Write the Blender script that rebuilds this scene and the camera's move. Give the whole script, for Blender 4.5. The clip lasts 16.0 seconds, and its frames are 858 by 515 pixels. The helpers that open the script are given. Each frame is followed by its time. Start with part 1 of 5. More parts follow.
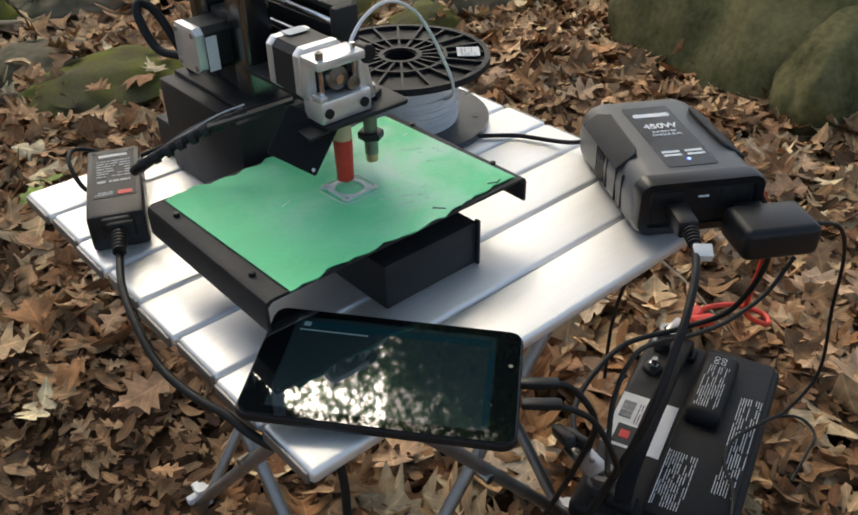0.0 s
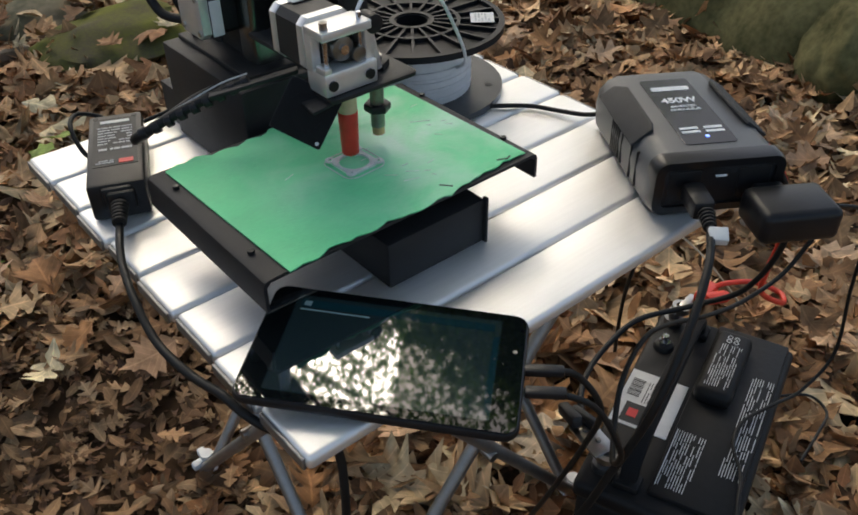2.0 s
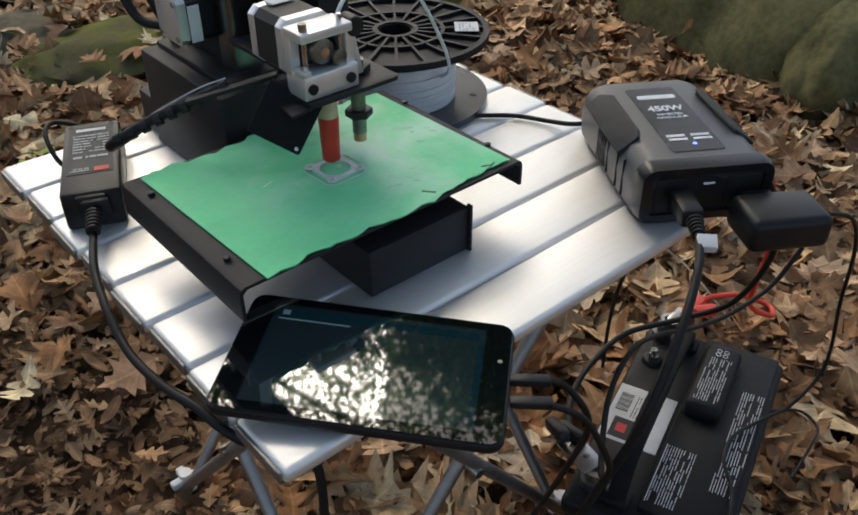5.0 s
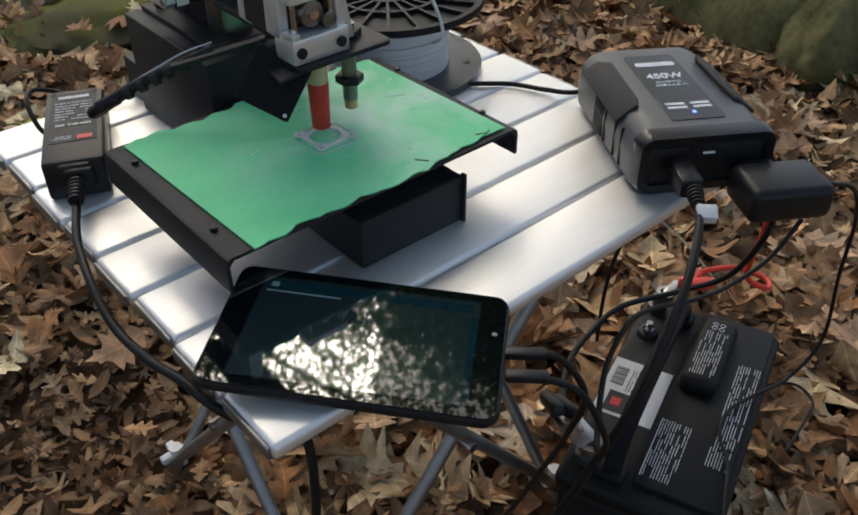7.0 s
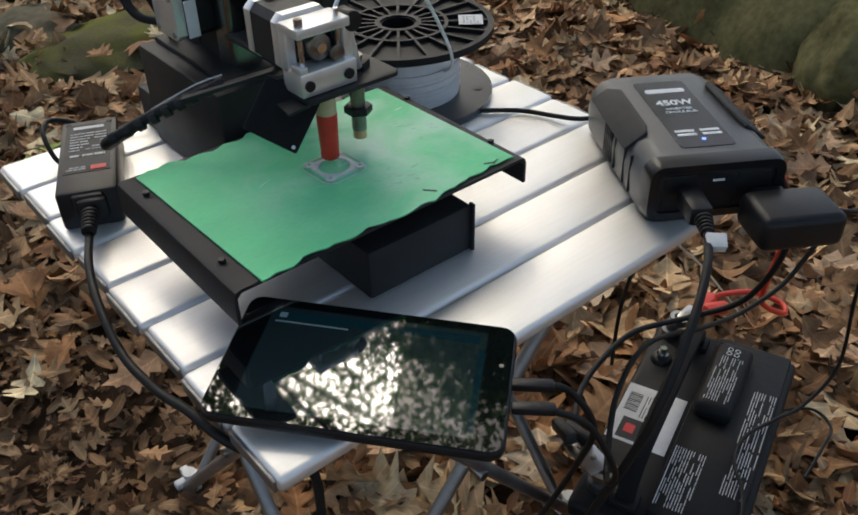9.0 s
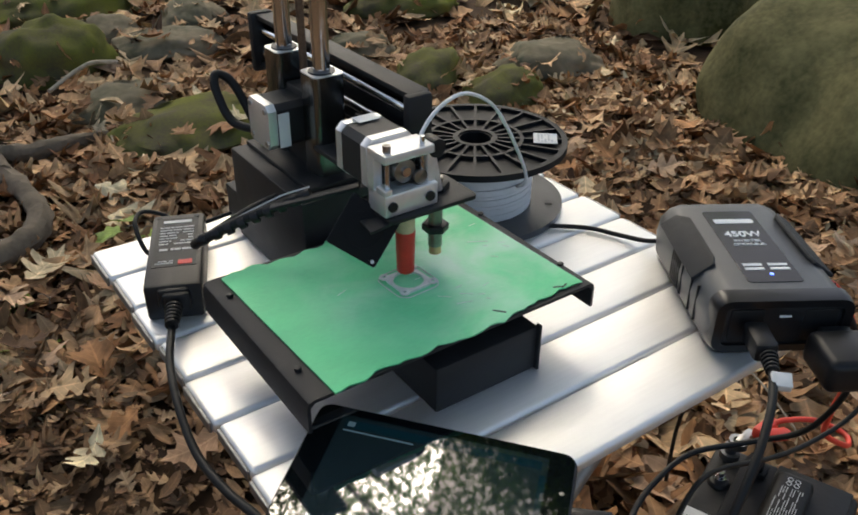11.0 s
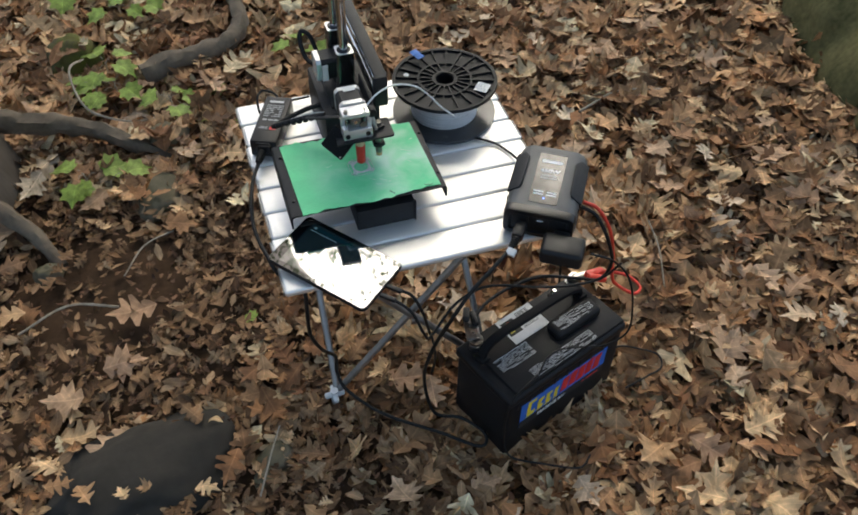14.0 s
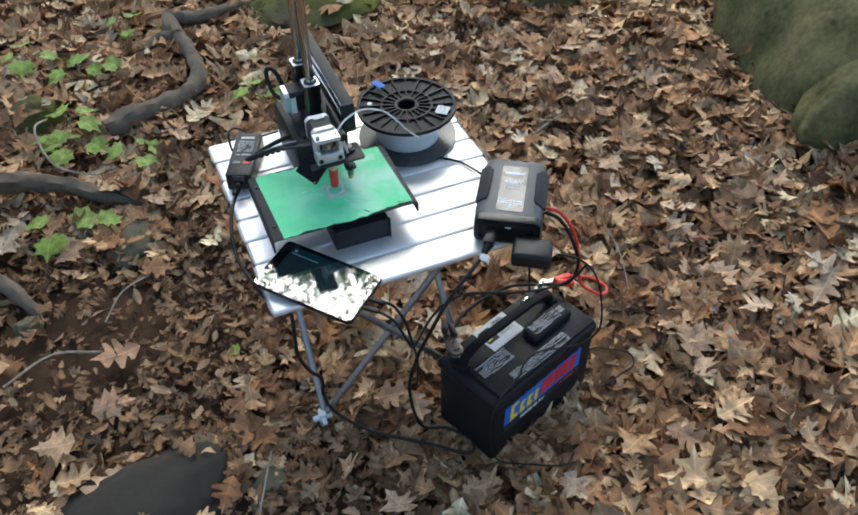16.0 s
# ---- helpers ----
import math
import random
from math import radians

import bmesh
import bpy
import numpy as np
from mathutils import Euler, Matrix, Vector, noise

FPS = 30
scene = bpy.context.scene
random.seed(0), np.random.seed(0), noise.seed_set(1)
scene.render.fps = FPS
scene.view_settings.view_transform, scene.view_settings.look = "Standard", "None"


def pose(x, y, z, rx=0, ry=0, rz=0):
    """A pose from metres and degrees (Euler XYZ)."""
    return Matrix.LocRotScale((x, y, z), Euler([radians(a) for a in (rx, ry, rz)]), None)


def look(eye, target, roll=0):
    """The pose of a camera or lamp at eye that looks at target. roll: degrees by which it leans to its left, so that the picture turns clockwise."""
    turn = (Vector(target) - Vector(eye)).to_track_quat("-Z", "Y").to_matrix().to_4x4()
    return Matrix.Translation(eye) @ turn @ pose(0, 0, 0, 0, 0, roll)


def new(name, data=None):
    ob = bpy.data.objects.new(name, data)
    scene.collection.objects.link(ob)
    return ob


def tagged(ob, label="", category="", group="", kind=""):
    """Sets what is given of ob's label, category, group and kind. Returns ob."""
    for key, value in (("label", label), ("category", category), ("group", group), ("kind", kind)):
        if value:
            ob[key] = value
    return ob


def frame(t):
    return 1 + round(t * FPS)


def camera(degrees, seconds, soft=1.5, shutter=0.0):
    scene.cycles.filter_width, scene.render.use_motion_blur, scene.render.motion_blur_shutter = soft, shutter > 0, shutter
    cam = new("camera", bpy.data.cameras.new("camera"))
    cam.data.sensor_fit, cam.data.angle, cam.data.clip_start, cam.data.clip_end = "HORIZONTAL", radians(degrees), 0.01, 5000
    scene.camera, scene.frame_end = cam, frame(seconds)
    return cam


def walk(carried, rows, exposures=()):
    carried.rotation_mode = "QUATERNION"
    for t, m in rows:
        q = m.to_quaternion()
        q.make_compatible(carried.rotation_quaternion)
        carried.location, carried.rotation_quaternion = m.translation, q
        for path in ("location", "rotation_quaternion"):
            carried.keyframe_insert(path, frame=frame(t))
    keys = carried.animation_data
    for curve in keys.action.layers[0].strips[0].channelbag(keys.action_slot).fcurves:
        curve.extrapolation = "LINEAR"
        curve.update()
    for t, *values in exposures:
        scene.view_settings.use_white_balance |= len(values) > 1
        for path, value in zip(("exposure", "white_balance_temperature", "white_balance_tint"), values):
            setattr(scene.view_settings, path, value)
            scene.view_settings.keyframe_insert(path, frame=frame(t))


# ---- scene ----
U = 0.9  # metres to one unit of the plan below
cam = camera(53.5, 16.0, soft=1.8, shutter=0.3)
PATH = [
    (0, (-0.208, -0.374, 1.002), (0.873, 0.878, -0.122), -1.2),
    (0.5, (-0.202, -0.376, 1.002), (0.879, 0.873, -0.126), -0.8),
    (1, (-0.194, -0.372, 1.009), (0.871, 0.872, -0.139), -1.3),
    (1.5, (-0.191, -0.366, 1.008), (0.85, 0.865, -0.176), -1.1),
    (2, (-0.182, -0.358, 1.006), (0.831, 0.873, -0.201), -0.9),
    (2.5, (-0.171, -0.356, 1.007), (0.899, 0.841, -0.185), -0.6),
    (3, (-0.174, -0.357, 1.006), (0.881, 0.865, -0.174), -1.2),
    (5.5, (-0.173, -0.352, 0.981), (0.886, 0.882, -0.183), -0.1),
    (6, (-0.171, -0.348, 0.979), (0.889, 0.87, -0.201), 0.5),
    (6.5, (-0.167, -0.344, 0.975), (0.898, 0.859, -0.216), 0.6),
    (7, (-0.165, -0.344, 0.971), (0.88, 0.854, -0.243), -0.0),
    (7.5, (-0.147, -0.342, 0.965), (0.871, 0.846, -0.28), -1.1),
    (8, (-0.149, -0.343, 0.972), (0.864, 0.872, -0.252), -1.3),
    (10.5, (-0.164, -0.35, 0.999), (0.87, 0.979, -0.08), -0.5),
    (11, (-0.167, -0.339, 1.023), (0.822, 1.061, -0.006), 0.4),
    (11.5, (-0.097, -0.314, 1.037), (0.728, 0.959, -0.267), -4.2),
    (12, (-0.056, -0.32, 1.28), (0.661, 0.761, -0.242), -4.5),
    (12.5, (-0.124, -0.424, 1.526), (0.658, 0.494, -0.069), -1.4),
    (13, (-0.098, -0.583, 1.586), (0.474, 0.467, -0.018), -5.0),
    (13.5, (-0.018, -0.84, 1.609), (0.317, 0.355, 0.041), 1.3),
    (14, (-0.06, -0.996, 1.687), (0.36, 0.287, 0.211), 0.9),
    (14.5, (-0.103, -1.052, 1.671), (0.375, 0.243, 0.225), -1.1),
    (15, (-0.1, -1.096, 1.7), (0.414, 0.222, 0.287), -1.1),
    (15.5, (-0.122, -1.095, 1.693), (0.383, 0.209, 0.263), -1.5),
    (16, (-0.125, -1.084, 1.699), (0.41, 0.243, 0.3), -0.9),
]
EXPOSURES = [(0.0, 0.73, 7150, 10), (3.0, 0.48, 7150, 10), (5.5, 0.50, 6900, 10), (8.0, 0.33, 6900, 10), (11.0, 0.61, 7150, 10), (11.5, 0.42, 7050, 10), (12.0, 0.29, 7250, 10), (12.5, 0.19, 7250, 10),
             (13.0, 0.27, 7200, 10), (13.5, 0.60, 6850, 9), (14.0, 0.72, 6800, 8), (14.5, 0.92, 6500, 7), (16.0, 1.04, 6050, 6)]
walk(cam, [(t, look(Vector(eye) * U, Vector(target) * U, roll)) for t, eye, target, roll in PATH], EXPOSURES)

# ---- daylight ----
world = bpy.data.worlds.new("sky")
scene.world = world
world.use_nodes = True
sky = world.node_tree.nodes.new("ShaderNodeTexSky")
sky.sky_type, sky.sun_disc = "NISHITA", False
sky.sun_elevation, sky.sun_rotation = radians(46), radians(24)
sky.dust_density = 3.0
world.node_tree.links.new(sky.outputs[0], world.node_tree.nodes["Background"].inputs[0])
world.node_tree.nodes["Background"].inputs[1].default_value = 0.15
sun = new("sun", bpy.data.lights.new("sun", "SUN"))
sun.data.energy, sun.data.angle, sun.data.color = 2.75, radians(25), (1.0, 0.95, 0.88)
sun.matrix_basis = look((4.07 * 0.69, 9.14 * 0.69, 7.2), (0, 0, 0))


# ---- materials ----
def material(name, base, rough=0.5, metal=0.0, vary=0.15, scale=30.0, bump=0.15, fine=220.0, spec=0.5, tint=None, coat=0.0, stretch=(1, 1, 1)):
    m = bpy.data.materials.new(name)
    m.use_nodes = True
    n, l = m.node_tree.nodes, m.node_tree.links
    b = n["Principled BSDF"]
    coord, mp = n.new("ShaderNodeTexCoord"), n.new("ShaderNodeMapping")
    mp.inputs["Scale"].default_value = stretch
    l.new(coord.outputs["Object"], mp.inputs[0])
    big, small = n.new("ShaderNodeTexNoise"), n.new("ShaderNodeTexNoise")
    big.inputs["Scale"].default_value, big.inputs["Detail"].default_value = scale, 6
    small.inputs["Scale"].default_value, small.inputs["Detail"].default_value = fine, 3
    for t in (big, small):
        l.new(mp.outputs[0], t.inputs["Vector"])
    mix = n.new("ShaderNodeMath")
    mix.operation = "MULTIPLY_ADD"
    mix.inputs[1].default_value = 0.35
    l.new(small.outputs[0], mix.inputs[0]), l.new(big.outputs[0], mix.inputs[2])
    ramp = n.new("ShaderNodeValToRGB")
    ramp.color_ramp.elements[0].position, ramp.color_ramp.elements[1].position = 0.45, 0.9
    lo, hi = [c * (1 - vary) for c in base], [min(1, c * (1 + vary)) for c in base]
    if tint:
        lo = tint
    ramp.color_ramp.elements[0].color, ramp.color_ramp.elements[1].color = (*lo, 1), (*hi, 1)
    l.new(mix.outputs[0], ramp.inputs[0]), l.new(ramp.outputs[0], b.inputs["Base Color"])
    rr = n.new("ShaderNodeMapRange")
    rr.inputs["To Min"].default_value, rr.inputs["To Max"].default_value = max(0.02, rough * 0.8), min(1, rough * 1.25)
    l.new(big.outputs[0], rr.inputs[0]), l.new(rr.outputs[0], b.inputs["Roughness"])
    b.inputs["Metallic"].default_value, b.inputs["Specular IOR Level"].default_value = metal, spec
    b.inputs["Coat Weight"].default_value = coat
    if bump:
        bp = n.new("ShaderNodeBump")
        bp.inputs["Strength"].default_value, bp.inputs["Distance"].default_value = bump, 0.002
        l.new(mix.outputs[0], bp.inputs["Height"]), l.new(bp.outputs[0], b.inputs["Normal"])
    return m


def island_leaves(name, colours, rough=0.75, through_light=0.0, source="Random Per Island", veins=True):
    m = bpy.data.materials.new(name)
    m.use_nodes = True
    n, l = m.node_tree.nodes, m.node_tree.links
    b = n["Principled BSDF"]
    g = n.new("ShaderNodeNewGeometry") if source == "Random Per Island" else n.new("ShaderNodeObjectInfo")
    ramp = n.new("ShaderNodeValToRGB")
    while len(ramp.color_ramp.elements) < len(colours):
        ramp.color_ramp.elements.new(0.5)
    for i, c in enumerate(colours):
        ramp.color_ramp.elements[i].position, ramp.color_ramp.elements[i].color = i / (len(colours) - 1), (*c, 1)
    l.new(g.outputs["Random Per Island" if source == "Random Per Island" else "Random"], ramp.inputs[0])
    coord, spots = n.new("ShaderNodeTexCoord"), n.new("ShaderNodeTexNoise")
    spots.inputs["Scale"].default_value, spots.inputs["Detail"].default_value = 38, 8
    l.new(coord.outputs["Object"], spots.inputs["Vector"])
    r2, mul = n.new("ShaderNodeMapRange"), n.new("ShaderNodeMix")
    r2.inputs["From Min"].default_value, r2.inputs["From Max"].default_value = 0.35, 0.65
    r2.inputs["To Min"].default_value, r2.inputs["To Max"].default_value = 0.62, 1.15
    l.new(spots.outputs[0], r2.inputs[0])
    mul.data_type, mul.blend_type = "RGBA", "MULTIPLY"
    mul.inputs[0].default_value = 1.0
    l.new(ramp.outputs[0], mul.inputs[6]), l.new(r2.outputs[0], mul.inputs[7])
    tone = mul.outputs[2]
    if veins:
        uv, xyz = n.new("ShaderNodeUVMap"), n.new("ShaderNodeSeparateXYZ")
        l.new(uv.outputs[0], xyz.inputs[0])

        def calc(kind, a, c=None, d=None):
            q = n.new("ShaderNodeMath")
            q.operation = kind
            for k, v in enumerate((a, c, d)):
                if isinstance(v, float):
                    q.inputs[k].default_value = v
                elif v is not None:
                    l.new(v, q.inputs[k])
            return q.outputs[0]

        off = calc("ABSOLUTE", xyz.outputs[1])
        rib = calc("LESS_THAN", off, 0.016)
        side = calc("LESS_THAN", calc("ABSOLUTE", calc("SUBTRACT", calc("FRACT", calc("MULTIPLY_ADD", off, -6.5, calc("MULTIPLY", xyz.outputs[0], 7.0))), 0.5)), 0.07)
        both = calc("MAXIMUM", rib, calc("MULTIPLY", side, 0.55))
        gain = calc("MULTIPLY_ADD", both, 0.38, 0.94)
        vein = n.new("ShaderNodeMix")
        vein.data_type, vein.blend_type = "RGBA", "MULTIPLY"
        vein.inputs[0].default_value = 1.0
        l.new(tone, vein.inputs[6]), l.new(gain, vein.inputs[7])
        tone = vein.outputs[2]
    l.new(tone, b.inputs["Base Color"])
    b.inputs["Roughness"].default_value, b.inputs["Specular IOR Level"].default_value = rough, 0.3
    bp = n.new("ShaderNodeBump")
    bp.inputs["Strength"].default_value, bp.inputs["Distance"].default_value = 0.4, 0.003
    l.new(spots.outputs[0], bp.inputs["Height"]), l.new(bp.outputs[0], b.inputs["Normal"])
    if through_light:
        t, mx = n.new("ShaderNodeBsdfTranslucent"), n.new("ShaderNodeMixShader")
        l.new(tone, t.inputs[0])
        mx.inputs[0].default_value = through_light
        l.new(b.outputs[0], mx.inputs[1]), l.new(t.outputs[0], mx.inputs[2])
        l.new(mx.outputs[0], n["Material Output"].inputs[0])
    return m


ALU = material("brushed_aluminium", (0.91, 0.90, 0.875), 0.50, 0.82, 0.06, 12, 0.06, 420, stretch=(0.06, 1, 1))
ALU_DULL = material("dull_aluminium_tube", (0.34, 0.335, 0.33), 0.5, 1.0, 0.15, 40, 0.05)
COLUMN = material("dark_polished_column", (0.17, 0.175, 0.17), 0.24, 1.0, 0.12, 30, 0.04, 300)
CAST = material("machined_aluminium", (0.79, 0.79, 0.78), 0.36, 0.74, 0.06, 60, 0.05)
CHROME = material("polished_steel_rod", (0.62, 0.63, 0.64), 0.14, 1.0, 0.05, 50, 0.0)
BLACK = material("black_powder_coat", (0.017, 0.017, 0.018), 0.5, 0.0, 0.3, 30, 0.25, 900, spec=0.32)
PLASTIC = material("black_plastic", (0.011, 0.011, 0.012), 0.4, 0.0, 0.3, 40, 0.1, 600, spec=0.32)
MATTE = material("matt_black_plastic", (0.007, 0.007, 0.008), 0.7, 0.0, 0.3, 40, 0.1, 600, spec=0.2)
RUBBER = material("black_cable_rubber", (0.009, 0.009, 0.009), 0.5, 0.0, 0.3, 40, 0.1, spec=0.3)
CASE = material("battery_polypropylene", (0.008, 0.008, 0.009), 0.55, 0.0, 0.35, 14, 0.3, 160, spec=0.3)
GREY = material("grey_inverter_shell", (0.086, 0.090, 0.092), 0.42, 0.0, 0.12, 25, 0.15, 900)
DARKGREY = material("dark_inverter_shell", (0.030, 0.031, 0.034), 0.4, 0.0, 0.2, 25, 0.15, 900)
SPOOLBLACK = material("spool_black_plastic", (0.010, 0.0105, 0.012), 0.52, 0.0, 0.25, 20, 0.1, 300, spec=0.25)
SPOOLGREY = material("spool_smooth_plastic", (0.05, 0.052, 0.055), 0.22, 0.0, 0.15, 20, 0.05, 300)
TAPE = material("green_masking_tape", (0.120, 0.71, 0.315), 0.55, 0.0, 0.10, 22, 0.45, 500, stretch=(0.35, 1, 1))


def glue_haze(m, centre, reach, colour):
    """Dried glue smeared over the middle of the tape, in clouds."""
    n, l = m.node_tree.nodes, m.node_tree.links
    b = n["Principled BSDF"]
    old = b.inputs["Base Color"].links[0].from_socket
    coord, near, cloud = n.new("ShaderNodeTexCoord"), n.new("ShaderNodeVectorMath"), n.new("ShaderNodeTexNoise")
    near.operation = "DISTANCE"
    near.inputs[1].default_value = centre
    cloud.inputs["Scale"].default_value, cloud.inputs["Detail"].default_value, cloud.inputs["Distortion"].default_value = 16, 6, 0.6
    l.new(coord.outputs["Object"], near.inputs[0]), l.new(coord.outputs["Object"], cloud.inputs["Vector"])
    fall, veil, both, mix = n.new("ShaderNodeMapRange"), n.new("ShaderNodeMapRange"), n.new("ShaderNodeMath"), n.new("ShaderNodeMix")
    fall.inputs["From Min"].default_value, fall.inputs["From Max"].default_value, fall.inputs["To Min"].default_value, fall.inputs["To Max"].default_value = 0.02, reach, 1.0, 0.0
    veil.inputs["From Min"].default_value, veil.inputs["From Max"].default_value = 0.38, 0.66
    both.operation = "MULTIPLY"
    l.new(near.outputs["Value"], fall.inputs[0]), l.new(cloud.outputs[0], veil.inputs[0])
    l.new(fall.outputs[0], both.inputs[0]), l.new(veil.outputs[0], both.inputs[1])
    mix.data_type = "RGBA"
    l.new(both.outputs[0], mix.inputs[0]), l.new(old, mix.inputs[6])
    mix.inputs[7].default_value = (*colour, 1)
    l.new(mix.outputs[2], b.inputs["Base Color"])


glue_haze(TAPE, (0.045, -0.070, 0.068), 0.175, (0.54, 0.84, 0.66))
HAZE = material("dried_glue_film", (0.72, 0.88, 0.78), 0.7, 0.0, 0.2, 60, 0.2)
WHITE = material("white_label_paper", (0.72, 0.72, 0.70), 0.6, 0.0, 0.06, 80, 0.1)
INK = material("black_ink", (0.02, 0.02, 0.02), 0.6, 0.0, 0.1, 80, 0.0)
WHITEINK = material("white_print", (0.80, 0.81, 0.80), 0.5, 0.0, 0.05, 80, 0.0)
DARKSTEEL = material("dark_steel_gear", (0.24, 0.23, 0.21), 0.35, 1.0, 0.2, 120, 0.2)
PALEINK = material("grey_print", (0.52, 0.53, 0.53), 0.5, 0.0, 0.1, 80, 0.0)
RED = material("red_silicone", (0.55, 0.035, 0.02), 0.45, 0.0, 0.15, 60, 0.15)
REDCABLE = material("red_cable", (0.78, 0.055, 0.028), 0.4, 0.0, 0.12, 60, 0.05)
REDPRINT = material("red_print", (0.68, 0.03, 0.03), 0.45, 0.0, 0.1, 80, 0.0)
BLUEPRINT = material("blue_print", (0.02, 0.14, 0.56), 0.4, 0.0, 0.1, 80, 0.0)
YELLOWPRINT = material("yellow_print", (0.88, 0.68, 0.04), 0.4, 0.0, 0.1, 80, 0.0)
TAN = material("tan_fibre_tube", (0.55, 0.45, 0.27), 0.6, 0.0, 0.15, 90, 0.2)
COPPER = material("copper_tip", (0.66, 0.38, 0.24), 0.35, 1.0, 0.15, 90, 0.1)
FILAMENT = material("white_filament", (0.76, 0.76, 0.75), 0.35, 0.0, 0.06, 60, 0.0)
TAPEBLUE = material("blue_tape", (0.03, 0.17, 0.55), 0.55, 0.0, 0.1, 60, 0.1)
PRINTED = material("printed_plastic", (0.62, 0.66, 0.62), 0.4, 0.0, 0.08, 200, 0.2)
LEAD = material("lead_terminal", (0.24, 0.24, 0.245), 0.4, 1.0, 0.2, 120, 0.2)
STEEL = material("plated_steel_clamp", (0.42, 0.41, 0.39), 0.3, 1.0, 0.12, 90, 0.1)
WHITEPLASTIC = material("white_plastic", (0.75, 0.75, 0.73), 0.45, 0.0, 0.06, 60, 0.05)
THREAD = material("brown_threaded_rod", (0.16, 0.11, 0.08), 0.4, 0.8, 0.2, 400, 0.4)
GLASS = material("tablet_glass", (0.004, 0.006, 0.007), 0.02, 0.0, 0.1, 10, 0.0, spec=0.6)
ROCK = material("mossy_boulder_rock", (0.130, 0.116, 0.052), 0.9, 0.0, 0.42, 7.5, 1.0, 60, 0.15, tint=(0.042, 0.044, 0.014))
STONE = material("grey_brown_stone", (0.205, 0.160, 0.105), 0.9, 0.0, 0.3, 5, 1.0, 40, 0.2, tint=(0.085, 0.085, 0.05))
MOSS = material("green_moss_stone", (0.115, 0.12, 0.021), 0.95, 0.0, 0.3, 8, 1.0, 120, 0.1, tint=(0.080, 0.066, 0.046))
DARKSTONE = material("damp_dark_stone", (0.036, 0.031, 0.024), 0.8, 0.0, 0.3, 6, 1.0, 50, 0.3)
REDSTONE = material("reddish_sandstone", (0.22, 0.085, 0.05), 0.85, 0.0, 0.25, 14, 0.8, 90, 0.2)
BARK = material("tree_bark", (0.105, 0.085, 0.065), 0.9, 0.0, 0.4, 10, 1.0, 60, 0.2, stretch=(1, 1, 0.25))
ROOT = material("grey_root_bark", (0.15, 0.118, 0.085), 0.9, 0.0, 0.35, 14, 1.0, 90, 0.2)
SOIL = material("dark_leaf_mould", (0.062, 0.036, 0.020), 0.95, 0.0, 0.45, 6, 1.0, 90, 0.1)
TWIG = material("dry_twig", (0.36, 0.30, 0.22), 0.85, 0.0, 0.3, 50, 0.5)
LITTER = island_leaves("dead_leaves", [(0.073, 0.034, 0.015), (0.324, 0.170, 0.077), (0.611, 0.360, 0.179), (0.161, 0.074, 0.030), (0.803, 0.539, 0.289), (0.436, 0.230, 0.106), (0.234, 0.103, 0.044), (0.436, 0.208, 0.082), (0.803, 0.654, 0.401)])
# Darker browns than the litter, for the torn pieces on the left.
DARK_PIECES = island_leaves("damp_leaf_pieces", [(0.078, 0.039, 0.018), (0.208, 0.111, 0.049), (0.351, 0.202, 0.098), (0.143, 0.070, 0.031), (0.468, 0.305, 0.169), (0.247, 0.130, 0.060)])
CRUMBS = island_leaves("leaf_crumbs", [(0.053, 0.027, 0.015), (0.147, 0.071, 0.035), (0.273, 0.142, 0.074), (0.095, 0.048, 0.025), (0.200, 0.095, 0.048)])
DRYLEAF = island_leaves("dry_oak_leaf", [(0.291, 0.145, 0.067), (0.621, 0.405, 0.244), (0.423, 0.242, 0.134), (0.715, 0.569, 0.394), (0.493, 0.256, 0.116)], source="Object")
GREENLEAF = island_leaves("seedling_leaf", [(0.237, 0.372, 0.061), (0.413, 0.540, 0.121), (0.312, 0.456, 0.083)], 0.5, 0.4)
CANOPY = island_leaves("canopy_leaf", [(0.14, 0.27, 0.05), (0.24, 0.40, 0.09), (0.18, 0.33, 0.065)], 0.5, 0.68, veins=False)


# ---- building helpers ----
def thing(name, at, rz=0.0, label="", category="", group="", kind=""):
    ob = new(name)
    ob.empty_display_size = 0.02
    ob.matrix_basis = pose(at[0] * U, at[1] * U, at[2] * U, 0, 0, rz)
    return tagged(ob, label, category, group, kind)


def part(name, bm, mat, parent=None, label="", smooth=40):
    """Links a bmesh, in units of the plan, as one mesh."""
    bmesh.ops.scale(bm, vec=(U, U, U), verts=bm.verts)
    bmesh.ops.recalc_face_normals(bm, faces=bm.faces)
    me = bpy.data.meshes.new(name)
    bm.to_mesh(me)
    bm.free()
    me.materials.append(mat)
    if smooth:
        me.shade_smooth()
        me.set_sharp_from_angle(angle=radians(smooth))
    ob = new(name, me)
    ob.parent = parent
    return tagged(ob, label)


def again(ob, parent, x, y, z, rx=0, ry=0, rz=0):
    """One more piece on the same mesh."""
    o = new(ob.name.split(".")[0], ob.data)
    o.parent = parent
    o.matrix_basis = pose(x * U, y * U, z * U, rx, ry, rz)
    return o


def add(bm, other, m):
    me = bpy.data.meshes.new("t")
    other.to_mesh(me)
    other.free()
    me.transform(m)
    bm.from_mesh(me)
    bpy.data.meshes.remove(me)
    return bm


